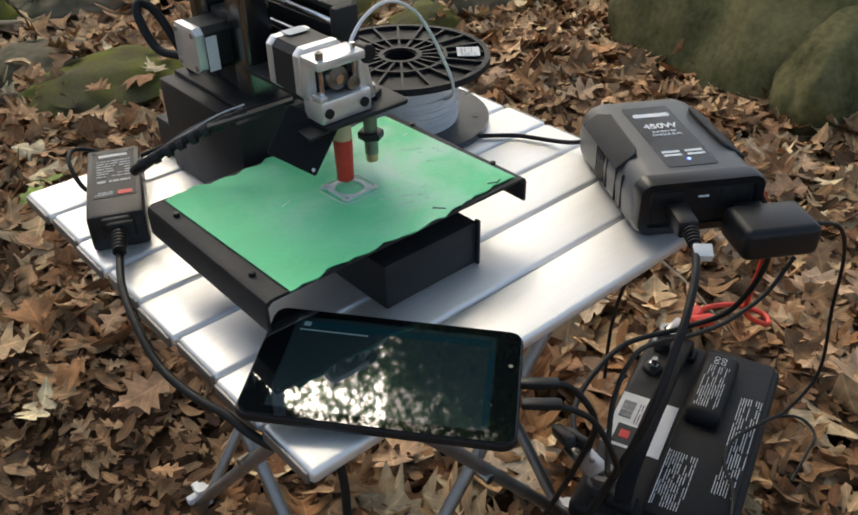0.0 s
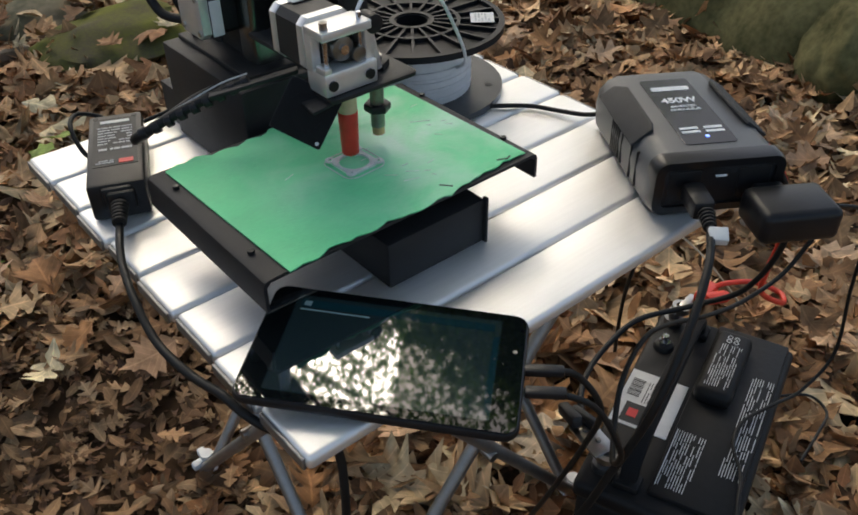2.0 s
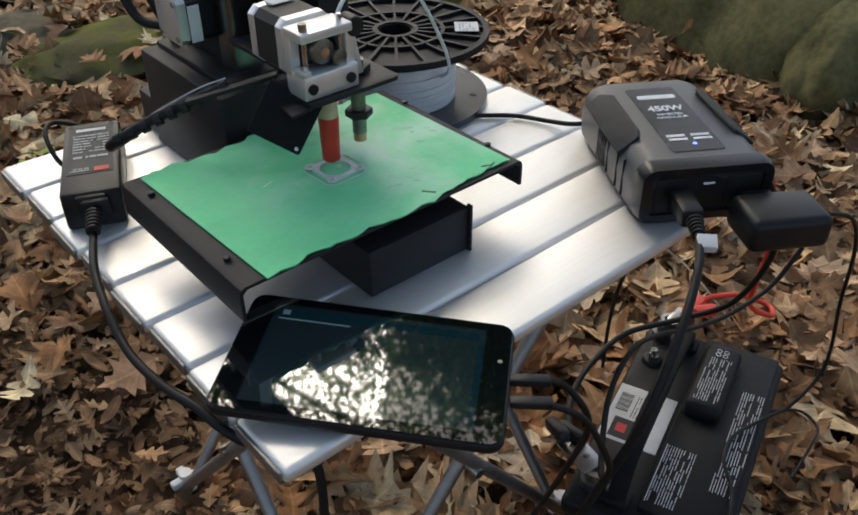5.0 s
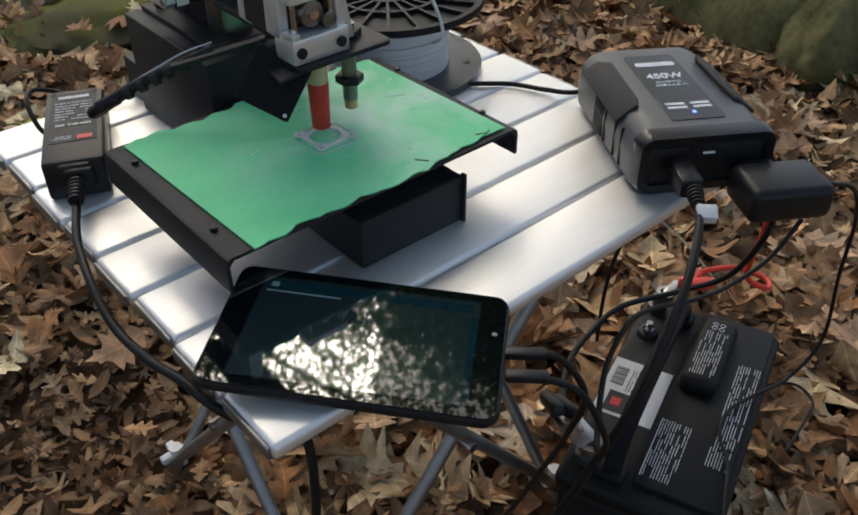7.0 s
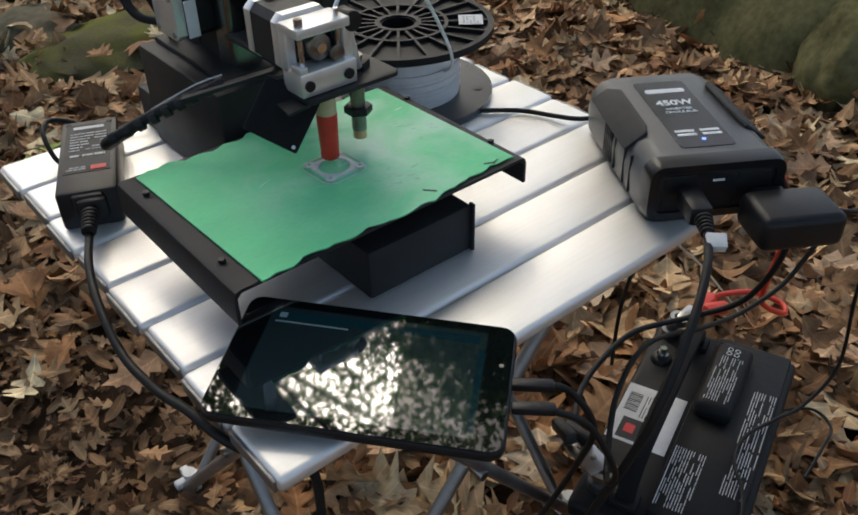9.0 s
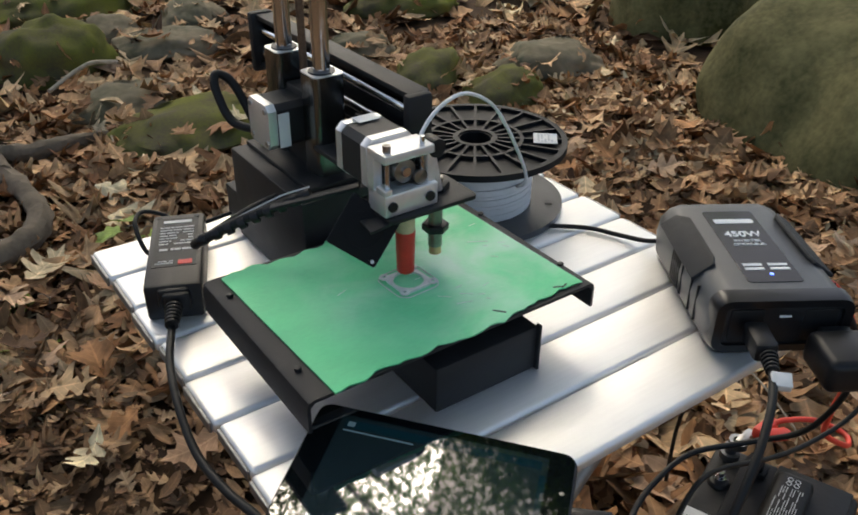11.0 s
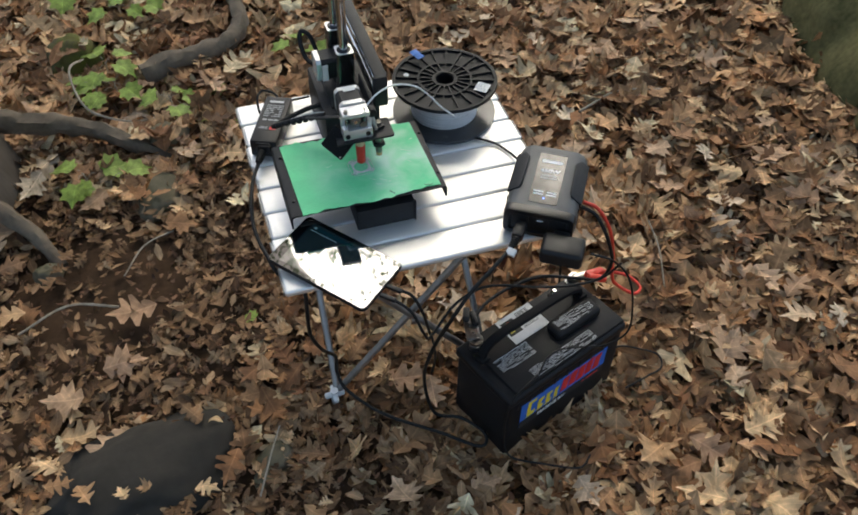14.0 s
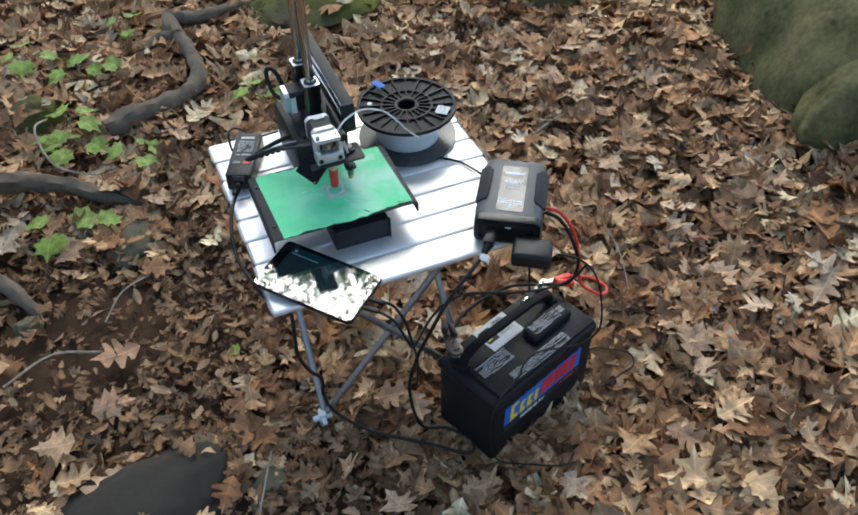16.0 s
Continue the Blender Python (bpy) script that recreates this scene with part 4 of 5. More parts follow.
# ---- car battery ----
def battery():
    v = thing("car_battery", (0.531, -0.004, -0.010), 20.5, "large black lead-acid battery standing on dead leaves", "battery")
    L, D = 0.332, 0.180
    part("case", box((-0.006, 0, 0.100), (L + 0.004, D - 0.008, 0.206), 0.010, seg=3), CASE, v)
    part("lid", box((-0.006, 0, 0.213), (L + 0.012, D, 0.026), 0.008, seg=3), CASE, v)
    for k in range(9):
        part("case_rib", box((-0.006 + 0.036 * (k - 4), -D / 2 + 0.004, 0.186), (0.006, 0.003, 0.024), 0.001), CASE, v)
    part("lid_step", box((0.004, -0.036, 0.2285), (0.316, 0.092, 0.008), 0.003), CASE, v)
    for x in (-0.142, 0.145):
        b = cyl((x, 0.07 if x > 0 else 0.066, 0.222), (x, 0.07 if x > 0 else 0.066, 0.236), 0.013, seg=20)
        cyl((x, 0.07 if x > 0 else 0.066, 0.236), (x, 0.07 if x > 0 else 0.066, 0.248), 0.008, seg=18, bevel=0.001, bm=b)
        part("terminal_post", b, LEAD, v)
    part("vent_cap", box((0.070, -0.016, 0.241), (0.128, 0.046, 0.026), 0.010, seg=3), CASE, v, "raised rounded vent cover")
    arch = [(-0.156, 0.0), (-0.150, 0.030), (-0.128, 0.047), (-0.09, 0.054), (0.06, 0.054), (0.105, 0.048), (0.134, 0.034), (0.144, 0.0)]
    inner = [(0.132, 0.0), (0.124, 0.026), (0.10, 0.036), (0.06, 0.041), (-0.09, 0.041), (-0.12, 0.036), (-0.139, 0.024), (-0.145, 0.0)]
    part("carry_handle", prism(arch + inner, -0.010, 0.010, 0.003, m=pose(0, 0.034, 0.224, 90, 0, 0)), MATTE, v, "stiff black carrying handle arching over the lid")
    for x in (-0.150, 0.138):
        part("handle_socket", box((x, 0.034, 0.228), (0.024, 0.030, 0.012), 0.003), CASE, v)
    z = 0.2264
    part("white_label", box((-0.019, 0.051, z), (0.098, 0.072, 0.0008)), WHITE, v, "white barcode label")
    b = cyl((0.09, 0.066, 0.224), (0.09, 0.066, 0.232), 0.015, 0.012, seg=20, bevel=0.001)
    part("stud_base", b, PLASTIC, v)
    part("threaded_stud", cyl((0.09, 0.066, 0.231), (0.09, 0.066, 0.246), 0.0045, seg=16), CHROME, v, "bright steel threaded stud")
    part("stud_nut", cyl((0.09, 0.066, 0.232), (0.09, 0.066, 0.237), 0.0085, seg=6), CHROME, v)
    for k in range(11):
        part("barcode_bar", box((-0.016 + 0.003 * k, 0.073, z + 0.0006), (0.0008 + 0.0008 * (k * 7 % 3 == 0), 0.016, 0.0005)), INK, v, smooth=0)
    bars(7, 0.042, 0.024, INK, v, pose(-0.003, 0.049, z + 0.0007), 31, fill=0.3)
    part("dark_panel", box((-0.046, 0.056, z + 0.0006), (0.034, 0.040, 0.0006)), INK, v)
    part("colour_mark", box((-0.046, 0.064, z + 0.0011), (0.014, 0.012, 0.0006)), REDPRINT, v)
    part("colour_mark", box((-0.052, 0.046, z + 0.0011), (0.012, 0.006, 0.0006)), YELLOWPRINT, v)
    bars(10, 0.086, 0.030, PALEINK, v, pose(0.060, -0.016, 0.2544), 32, fill=0.34)
    for k in range(4):
        part("warning_sign", ring(0.0026, 0.0034, 0.2543, 0.2547, 14, centre=(0.109 + 0.008 * (k % 2), -0.011 - 0.009 * (k // 2))), WHITEINK, v)
    bars(11, 0.092, 0.034, PALEINK, v, pose(-0.096, -0.012, 0.2330), 33, fill=0.36)
    bars(9, 0.180, 0.028, PALEINK, v, pose(-0.008, -0.066, 0.2330), 34, fill=0.36)
    part("print_rule", box((-0.096, 0.006, 0.2330), (0.092, 0.001, 0.0006)), WHITEINK, v)
    f = -D / 2 + 0.0036
    part("front_label", box((-0.010, f, 0.132), (0.256, 0.001, 0.088)), BLUEPRINT, v, "blue front label")
    part("label_band", box((-0.010, f - 0.0006, 0.1005), (0.256, 0.001, 0.025)), INK, v)
    m = pose(-0.010, f - 0.0006, 0.140, 90, 0, 0)
    for x, w, h in ((-0.098, 0.026, 0.054), (-0.071, 0.019, 0.040), (-0.047, 0.019, 0.040), (-0.025, 0.014, 0.040)):
        b = prism([(x - w / 2, -0.024), (x + w / 2 - 0.003, -0.022), (x + w / 2, -0.010), (x - w / 2 + 0.010, -0.011)], 0, 0.0008, m=m)
        prism([(x - w / 2 + 0.001, -0.015), (x - w / 2 + 0.011, -0.015), (x - w / 2 + 0.013, h - 0.034), (x - w / 2 + 0.003, h - 0.034)], 0, 0.0008, m=m, bm=b)
        prism([(x - w / 2 + 0.003, h - 0.033), (x + w / 2, h - 0.032), (x + w / 2 + 0.001, h - 0.024), (x - w / 2 + 0.004, h - 0.025)], 0, 0.0008, m=m, bm=b)
        part("yellow_shape", b, YELLOWPRINT, v, smooth=0)
    for k in range(5):
        x = -0.002 + k * 0.0245
        part("red_shape", prism([(x - 0.009, -0.018 + 0.003 * (k % 2)), (x + 0.011, -0.016), (x + 0.016, 0.030 + 0.004 * (k % 2)), (x - 0.004, 0.028)], 0, 0.0008, m=m), REDPRINT, v, smooth=0)
    lettering("MARINE RV", 0.016, WHITE, v, pose(-0.045, f - 0.0014, 0.100, 90, 0, 0), bold=0.0004)
    bars(1, 0.05, 0.006, REDPRINT, v, pose(0.075, f - 0.0013, 0.103, 90, 0, 0), 41, fill=0.8)


battery()


# ---- print on the bed, cables ----
def printed_bracket():
    p = thing("printed_bracket", (0.194, 0.204, BED + 0.0012), 3, "thin translucent white bracket printed on the bed", "3D print")
    out = []
    for k in range(48):
        a = 2 * math.pi * k / 48
        out.append((min(0.0170 / max(abs(math.cos(a)), abs(math.sin(a))), 0.0205), a))
    outer = [(r * math.cos(a), r * math.sin(a)) for r, a in out]
    b = bmesh.new()
    top, low = [], []
    for z, keep in ((0.0, low), (0.0022, top)):
        keep.append([b.verts.new((x, y, z)) for x, y in outer])
        keep.append([b.verts.new((0.0140 * math.cos(a), 0.0140 * math.sin(a), z)) for _, a in out])
    n = len(outer)
    for k in range(n):
        j = (k + 1) % n
        b.faces.new((top[0][k], top[0][j], top[1][j], top[1][k]))
        b.faces.new((low[0][k], low[1][k], low[1][j], low[0][j]))
        b.faces.new((low[0][k], low[0][j], top[0][j], top[0][k]))
        b.faces.new((low[1][k], top[1][k], top[1][j], low[1][j]))
    part("plate", b, PRINTED, p)
    for sgn in range(4):
        a = radians(45 + 90 * sgn)
        part("corner_ring", ring(0.0018, 0.0045, 0.0018, 0.0032, 20, centre=(0.0222 * math.cos(a), 0.0222 * math.sin(a))), PRINTED, p)
    skirt = [(1.32 * x, 1.32 * y) for i, (x, y) in enumerate(outer)]
    part("skirt", sweep([(x, y, 0.0004) for x, y in skirt + skirt[:1]], 0.0005, 5, 2), PRINTED, p)


printed_bracket()


def cable(name, pts, r, mat, label, category="cable", extra=None, steps=8):
    o = pts[0]
    c = thing(name, o, 0, label, category)
    part("cord", sweep([(x - o[0], y - o[1], z - o[2]) for x, y, z in pts], r, 10, steps), mat, c)
    return c, lambda x, y, z: (x - o[0], y - o[1], z - o[2])


c, at = cable("mains_cable", [(0.026, 0.366, 0.552), (0.012, 0.335, 0.549), (-0.006, 0.293, 0.545), (-0.019, 0.242, 0.538), (-0.025, 0.19, 0.526), (-0.021, 0.14, 0.524), (-0.014, 0.100, 0.528), (-0.0085, 0.076, 0.522), (0.004, 0.058, 0.5105), (0.026, 0.036, 0.508), (0.036, 0.020, 0.496),
      (0.034, 0.014, 0.44), (0.036, 0.026, 0.36), (0.06, 0.06, 0.26), (0.09, 0.11, 0.16), (0.09, 0.118, 0.09), (0.105, 0.09, 0.05), (0.168, 0.004, 0.052), (0.271, -0.076, 0.052), (0.345, -0.135, 0.052), (0.365, -0.11, 0.055), (0.33, -0.055, 0.05), (0.275, -0.03, 0.06), (0.25, -0.03, 0.2), (0.252, -0.07, 0.35), (0.276, -0.095, 0.46),
      (0.315, -0.09, 0.525), (0.365, -0.068, 0.553), (0.403, -0.043, 0.561), (0.432, -0.018, 0.562)], 0.0038, RUBBER, "thick black mains cord looping under the table to the inverter")
for k in range(6):
    d = Vector((-0.0065, -0.014, -0.0006)) * (0.35 * k)
    part("strain_relief", cyl(at(0.026 + d.x, 0.364 + d.y, 0.553), at(0.026 + d.x - 0.0015, 0.364 + d.y - 0.0032, 0.5525), 0.0088 - 0.0004 * k, seg=14, bevel=0.0008), RUBBER, c)
part("cord_plug", box((0, 0, 0), (0.028, 0.036, 0.022), 0.004, m=pose(*at(0.037, 0.384, 0.553), 0, 0, -23.5)), PLASTIC, c)
part("wall_plug", box((0, 0, 0), (0.022, 0.040, 0.020), 0.005, m=pose(*at(0.440, -0.002, 0.561), 0, 0, -36)), PLASTIC, c)
for k in range(5):
    part("strain_relief", cyl(at(0.4265 - 0.0034 * k, -0.0215 - 0.0033 * k, 0.5617), at(0.4248 - 0.0034 * k, -0.0232 - 0.0033 * k, 0.5617), 0.0082 - 0.0005 * k, seg=14, bevel=0.0006), RUBBER, c)
part("white_tag", box((0.006, 0, 0), (0.017, 0.014, 0.0098), 0.0010, m=pose(*at(0.402, -0.044, 0.561), 24, 0, -46)), WHITE, c, "white paper tag wrapped round the cord")

c, at = cable("printer_loom", [(0.150, 0.300, 0.668), (0.118, 0.318, 0.655), (0.085, 0.335, 0.640), (0.062, 0.345, 0.628), (0.055, 0.358, 0.618), (0.064, 0.375, 0.608), (0.095, 0.388, 0.610), (0.130, 0.390, 0.620), (0.168, 0.391, 0.626)], 0.0050, RUBBER, "black cable loom in spiral wrap bending out of the printer")
for k in range(9):
    s = k / 8
    x, y, z = 0.150 - 0.088 * s, 0.300 + 0.045 * s, 0.668 - 0.040 * s
    part("wrap_band", cyl(at(x, y, z), at(x - 0.0055, y + 0.003, z - 0.0026), 0.0060, seg=12, bevel=0.0006), PLASTIC, c)
# Thin wire whose pale colour paints the glints along the loom.
part("spare_wire", sweep([at(0.15, 0.302, 0.674), at(0.128, 0.315, 0.666), at(0.10, 0.330, 0.651), at(0.075, 0.342, 0.638)], 0.0009, 6), PALEINK, c, "thin loom wire, pale grey for its glints")

cable("motor_cable", [(0.168, 0.452, 0.675), (0.152, 0.478, 0.680), (0.147, 0.500, 0.708), (0.153, 0.510, 0.722), (0.168, 0.506, 0.712), (0.178, 0.49, 0.68), (0.19, 0.478, 0.636)], 0.0048, RUBBER, "black motor cable bundle looping behind the printer")
cable("adapter_lead", [(0.092, 0.517, 0.548), (0.085, 0.545, 0.556), (0.06, 0.552, 0.565), (0.045, 0.53, 0.560), (0.05, 0.50, 0.537), (0.10, 0.535, 0.536), (0.158, 0.530, 0.545)], 0.0026, RUBBER, "thin black adapter lead curling beside the printer")
cable("inverter_lead", [(0.33, 0.335, 0.534), (0.40, 0.328, 0.534), (0.449, 0.314, 0.534), (0.480, 0.292, 0.534), (0.501, 0.271, 0.534), (0.516, 0.238, 0.535), (0.524, 0.205, 0.541), (0.54, 0.18, 0.55)], 0.0027, RUBBER, "black lead lying across the table slats")

c, at = cable("usb_cable", [(0.176, -0.040, 0.5355), (0.188, -0.050, 0.535), (0.215, -0.06, 0.520), (0.232, -0.075, 0.48), (0.25, -0.05, 0.40), (0.28, 0.0, 0.27), (0.30, 0.05, 0.14), (0.31, 0.10, 0.015)], 0.0029, RUBBER, "black USB cable hanging from the tablet")
part("usb_plug", box((0, 0, 0), (0.032, 0.0095, 0.0070), 0.0022, m=pose(*at(0.186, -0.049, 0.5365), 0, 0, -44)), PLASTIC, c)
c, at = cable("usb_charge_cable", [(0.160, -0.055, 0.5355), (0.176, -0.070, 0.535), (0.205, -0.090, 0.513), (0.225, -0.105, 0.46), (0.245, -0.085, 0.42), (0.30, -0.045, 0.44), (0.36, -0.022, 0.445), (0.415, -0.013, 0.427), (0.49, -0.012, 0.395), (0.568, -0.011, 0.372), (0.63, -0.02, 0.385), (0.66, -0.03, 0.43)], 0.0027, RUBBER, "black charging cable swinging from tablet towards the battery")
part("usb_plug", box((0, 0, 0), (0.032, 0.0095, 0.0070), 0.0022, m=pose(*at(0.170, -0.066, 0.5365), 0, 0, -44)), PLASTIC, c)
cable("thin_black_cable", [(0.548, -0.085, 0.55), (0.59, -0.095, 0.53), (0.635, -0.092, 0.47), (0.668, -0.085, 0.38), (0.676, -0.09, 0.28), (0.640, -0.08, 0.232), (0.60, -0.070, 0.228), (0.545, -0.062, 0.230), (0.505, -0.075, 0.230), (0.475, -0.105, 0.229), (0.435, -0.128, 0.230), (0.398, -0.150, 0.222), (0.384, -0.160, 0.17), (0.385, -0.166, 0.10), (0.40, -0.182, 0.055), (0.46, -0.215, 0.052), (0.53, -0.245, 0.05), (0.565, -0.225, 0.052)], 0.0022, RUBBER, "thin black cable draped over the battery top")
cable("ground_cable", [(0.70, 0.01, 0.04), (0.75, 0.02, 0.052), (0.79, 0.0, 0.055), (0.828, -0.03, 0.055), (0.82, -0.064, 0.052), (0.778, -0.076, 0.05), (0.72, -0.085, 0.04)], 0.0022, RUBBER, "thin black cable curling on the dead leaves")
cable("drop_cable", [(0.560, 0.03, 0.532), (0.600, 0.12, 0.42), (0.640, 0.18, 0.30), (0.672, 0.218, 0.17), (0.69, 0.23, 0.02)], 0.0030, RUBBER, "black cable hanging behind the inverter to the ground")

c, at = cable("red_battery_lead", [(0.592, 0.045, 0.550), (0.620, 0.030, 0.536), (0.646, 0.012, 0.485), (0.664, 0.008, 0.41), (0.682, 0.022, 0.335), (0.705, 0.03, 0.285), (0.748, 0.018, 0.252), (0.775, 0.036, 0.244), (0.760, 0.070, 0.250), (0.722, 0.092, 0.254), (0.700, 0.100, 0.250)], 0.0038, REDCABLE, "red battery lead with a red-handled clamp")
part("clamp_handle", box((0, 0, 0), (0.048, 0.018, 0.018), 0.006, m=pose(*at(0.692, 0.100, 0.249), 0, 8, 8)), REDCABLE, c, "red insulated clamp handle")
part("clamp_handle", box((0, 0, 0), (0.046, 0.016, 0.016), 0.006, m=pose(*at(0.690, 0.083, 0.252), 0, 14, -14)), REDCABLE, c, "red insulated clamp handle")
part("clamp_jaw", box((0, 0, 0), (0.034, 0.013, 0.010), 0.002, m=pose(*at(0.662, 0.107, 0.242), 0, 0, 8)), STEEL, c, "plated steel jaw")
part("clamp_jaw", ring(0.007, 0.0125, at(0, 0, 0.235)[2], at(0, 0, 0.245)[2], 20, centre=at(0.649, 0.108, 0)[:2]), STEEL, c)
c, at = cable("black_battery_lead", [(0.585, 0.038, 0.546), (0.612, 0.020, 0.530), (0.636, 0.000, 0.478), (0.660, 0.002, 0.40), (0.664, 0.035, 0.31), (0.645, 0.090, 0.258), (0.57, 0.122, 0.254), (0.505, 0.120, 0.246), (0.454, 0.106, 0.242), (0.415, 0.082, 0.246), (0.385, 0.052, 0.25)], 0.0038, RUBBER, "black battery lead with a steel clamp")
part("clamp_handle", box((0, 0, 0), (0.042, 0.015, 0.016), 0.005, m=pose(*at(0.372, 0.062, 0.262), 0, 18, 68)), PLASTIC, c)
part("clamp_handle", box((0, 0, 0), (0.042, 0.014, 0.014), 0.005, m=pose(*at(0.386, 0.052, 0.255), 0, 8, 84)), PLASTIC, c)
part("clamp_jaw", box((0, 0, 0), (0.050, 0.030, 0.0030), 0.001, m=pose(*at(0.3735, 0.028, 0.2505), 0, -3, 80)), STEEL, c, "plated steel jaw")
for k in (0.020, 0.040):
    part("clamp_rivet", cyl(at(0.3745, k, 0.250), at(0.3745, k, 0.2545), 0.0035, seg=12, bevel=0.0008), DARKSTEEL, c)
part("clamp_jaw", ring(0.0085, 0.0155, at(0, 0, 0.240)[2], at(0, 0, 0.248)[2], 24, centre=at(0.3745, 0.004, 0)[:2]), STEEL, c)


# ---- stones, boulders, roots ----
def stone(name, x, y, size, mat, seed, label, rz=0, rough=0.16, sub=4, sink=0.3, freq=1.6, category="stone", group="", blocky=0.0):
    b = bmesh.new()
    bmesh.ops.create_icosphere(b, subdivisions=sub, radius=1)
    o = Vector((seed * 7.3, seed * 3.1, seed * 1.7))
    for v in b.verts:
        n = noise.fractal(v.co * freq + o, 0.9, 2.1, 5)
        f = noise.cell_vector(v.co * 1.3 + o)
        v.co *= 1 + rough * n + blocky * (1 / sum(abs(c) ** 3.5 for c in v.co) ** (1 / 3.5) - 1)
        v.co += v.co.normalized() * 0.12 * rough * (f.x - 0.5)
        v.co = Vector((v.co.x * size[0], v.co.y * size[1], v.co.z * size[2]))
    ob = part(name, b, mat, None, smooth=60)
    ob.matrix_basis = pose(x * U, y * U, (height(x, y) + size[2] * (1 - 2 * sink)) * U, 0, 0, rz)
    return tagged(ob, label, category, group)


stone("boulder", 2.655, 0.78, (0.80, 0.60, 0.58), ROCK, 1, "huge mossy olive-green boulder rising from the leaves", -14, 0.10, 5, 0.6, 1.0, "boulder", blocky=0.55)
stone("boulder", 2.10, 0.57, (0.32, 0.13, 0.21), ROCK, 2, "low mossy rock slab at the foot of the big boulder", 12, 0.14, 5, 0.4, 1.1, "boulder")
stone("boulder", 3.02, 2.12, (0.58, 0.36, 0.46), ROCK, 3, "large dark mossy boulder among the leaves", 22, 0.14, 5, 0.5, 0.9, "boulder")
ON_STONES = []
for i, (x, y, s, m, rz, lab) in enumerate([
        (0.66, 2.06, (0.27, 0.20, 0.07), MOSS, 10, "flat stone covered with green moss"), (0.55, 2.42, (0.20, 0.15, 0.06), STONE, 30, "flat grey-brown stone among leaves"),
        (0.46, 2.92, (0.20, 0.18, 0.16), MOSS, 0, "rounded mossy stone among leaves"), (0.73, 3.25, (0.17, 0.13, 0.08), STONE, 15, "grey stone among leaves"),
        (0.90, 2.96, (0.22, 0.15, 0.07), STONE, -10, "flat grey-brown stone among leaves"), (0.70, 3.75, (0.34, 0.22, 0.12), MOSS, 0, "broad mossy stone among leaves"),
        (1.62, 1.76, (0.17, 0.12, 0.10), MOSS, 25, "green mossy stone behind the table"), (1.96, 1.90, (0.20, 0.15, 0.10), STONE, -30, "angular brown stone among leaves"),
        (1.47, 2.48, (0.16, 0.11, 0.07), STONE, 0, "brown stone among leaves"), (1.52, 2.05, (0.20, 0.11, 0.11), MOSS, 40, "green mossy stone behind the table"),
        (1.98, 2.92, (0.25, 0.15, 0.08), MOSS, -20, "grey mossy stone among leaves"), (1.12, 3.30, (0.2, 0.14, 0.08), STONE, 50, "grey stone among leaves"),
        (-0.195, 1.18, (0.085, 0.06, 0.065), STONE, 20, "small grey stone beside a root"), (-0.23, 0.93, (0.10, 0.06, 0.045), STONE, 60, "small flat brown stone"),
        (-0.555, 0.72, (0.04, 0.03, 0.03), STONE, 0, "small pale rounded pebble"), (-0.08, 0.0, (0.048, 0.036, 0.026), STONE, 30, "small grey stone in the leaves"),
        (-0.11, -0.045, (0.034, 0.026, 0.02), STONE, 80, "small grey stone in the leaves"), (-0.36, 0.045, (0.225, 0.125, 0.055), DARKSTONE, 12, "flat damp dark stone half buried in leaves"),
        (-0.45, 1.67, (0.09, 0.08, 0.085), MOSS, 0, "rounded mossy stone beside the roots"), (0.645, 0.345, (0.100, 0.064, 0.040), REDSTONE, -12, "flat reddish sandstone under the table edge")]):
    for k in range(12 if s[0] > 0.08 else 0):
        a, q = 2.4 * k + i, 0.62 + 0.05 * (k * 5 % 8)
        ON_STONES.append((x + s[0] * q * math.cos(a), y + s[1] * q * math.sin(a), height(x, y) + 0.045 + s[2] * (1.25 - q) * 1.15))
    stone("stone", x, y, s, m, 10 + i, lab, rz, 0.22, 4, 0.35, 1.5, group="stones on the forest floor")


leaf_sheet("leaves_on_stones", ON_STONES, 0.095, LITTER, 61, "dead leaves caught on and against the stones", "leaves")


def root(name, pts, r, label, mat=ROOT):
    b = sweep(pts, lambda s: r * (1 - 0.55 * s), 12, 8, wobble=0.35)
    return tagged(part(name, b, mat, None), label, "root")


root("tree_root", [(-0.24, 1.50, 0.015), (-0.133, 1.53, 0.03), (-0.013, 1.555, 0.035), (0.073, 1.61, 0.035), (0.113, 1.71, 0.04), (0.112, 1.86, 0.04), (0.085, 2.0, 0.035), (0.014, 2.01, 0.03), (-0.052, 1.94, 0.01), (-0.07, 1.86, -0.02)], 0.038, "thick grey winding tree root above the leaves")
root("tree_root", [(0.085, 1.99, 0.03), (0.09, 2.13, 0.04), (0.188, 2.10, 0.04), (0.33, 2.15, 0.025), (0.5, 2.2, -0.02)], 0.036, "grey tree root crossing the leaf litter")
root("tree_root", [(-0.80, 1.30, 0.12), (-0.62, 1.28, 0.075), (-0.50, 1.27, 0.05), (-0.40, 1.235, 0.035), (-0.32, 1.17, 0.025), (-0.24, 1.12, 0.008), (-0.18, 1.08, -0.02)], 0.036, "dark tree root spreading from the trunk")
root("tree_root", [(-0.82, 1.05, 0.10), (-0.68, 0.95, 0.05), (-0.58, 0.84, 0.02), (-0.52, 0.74, -0.02)], 0.032, "dark tree root spreading from the trunk")
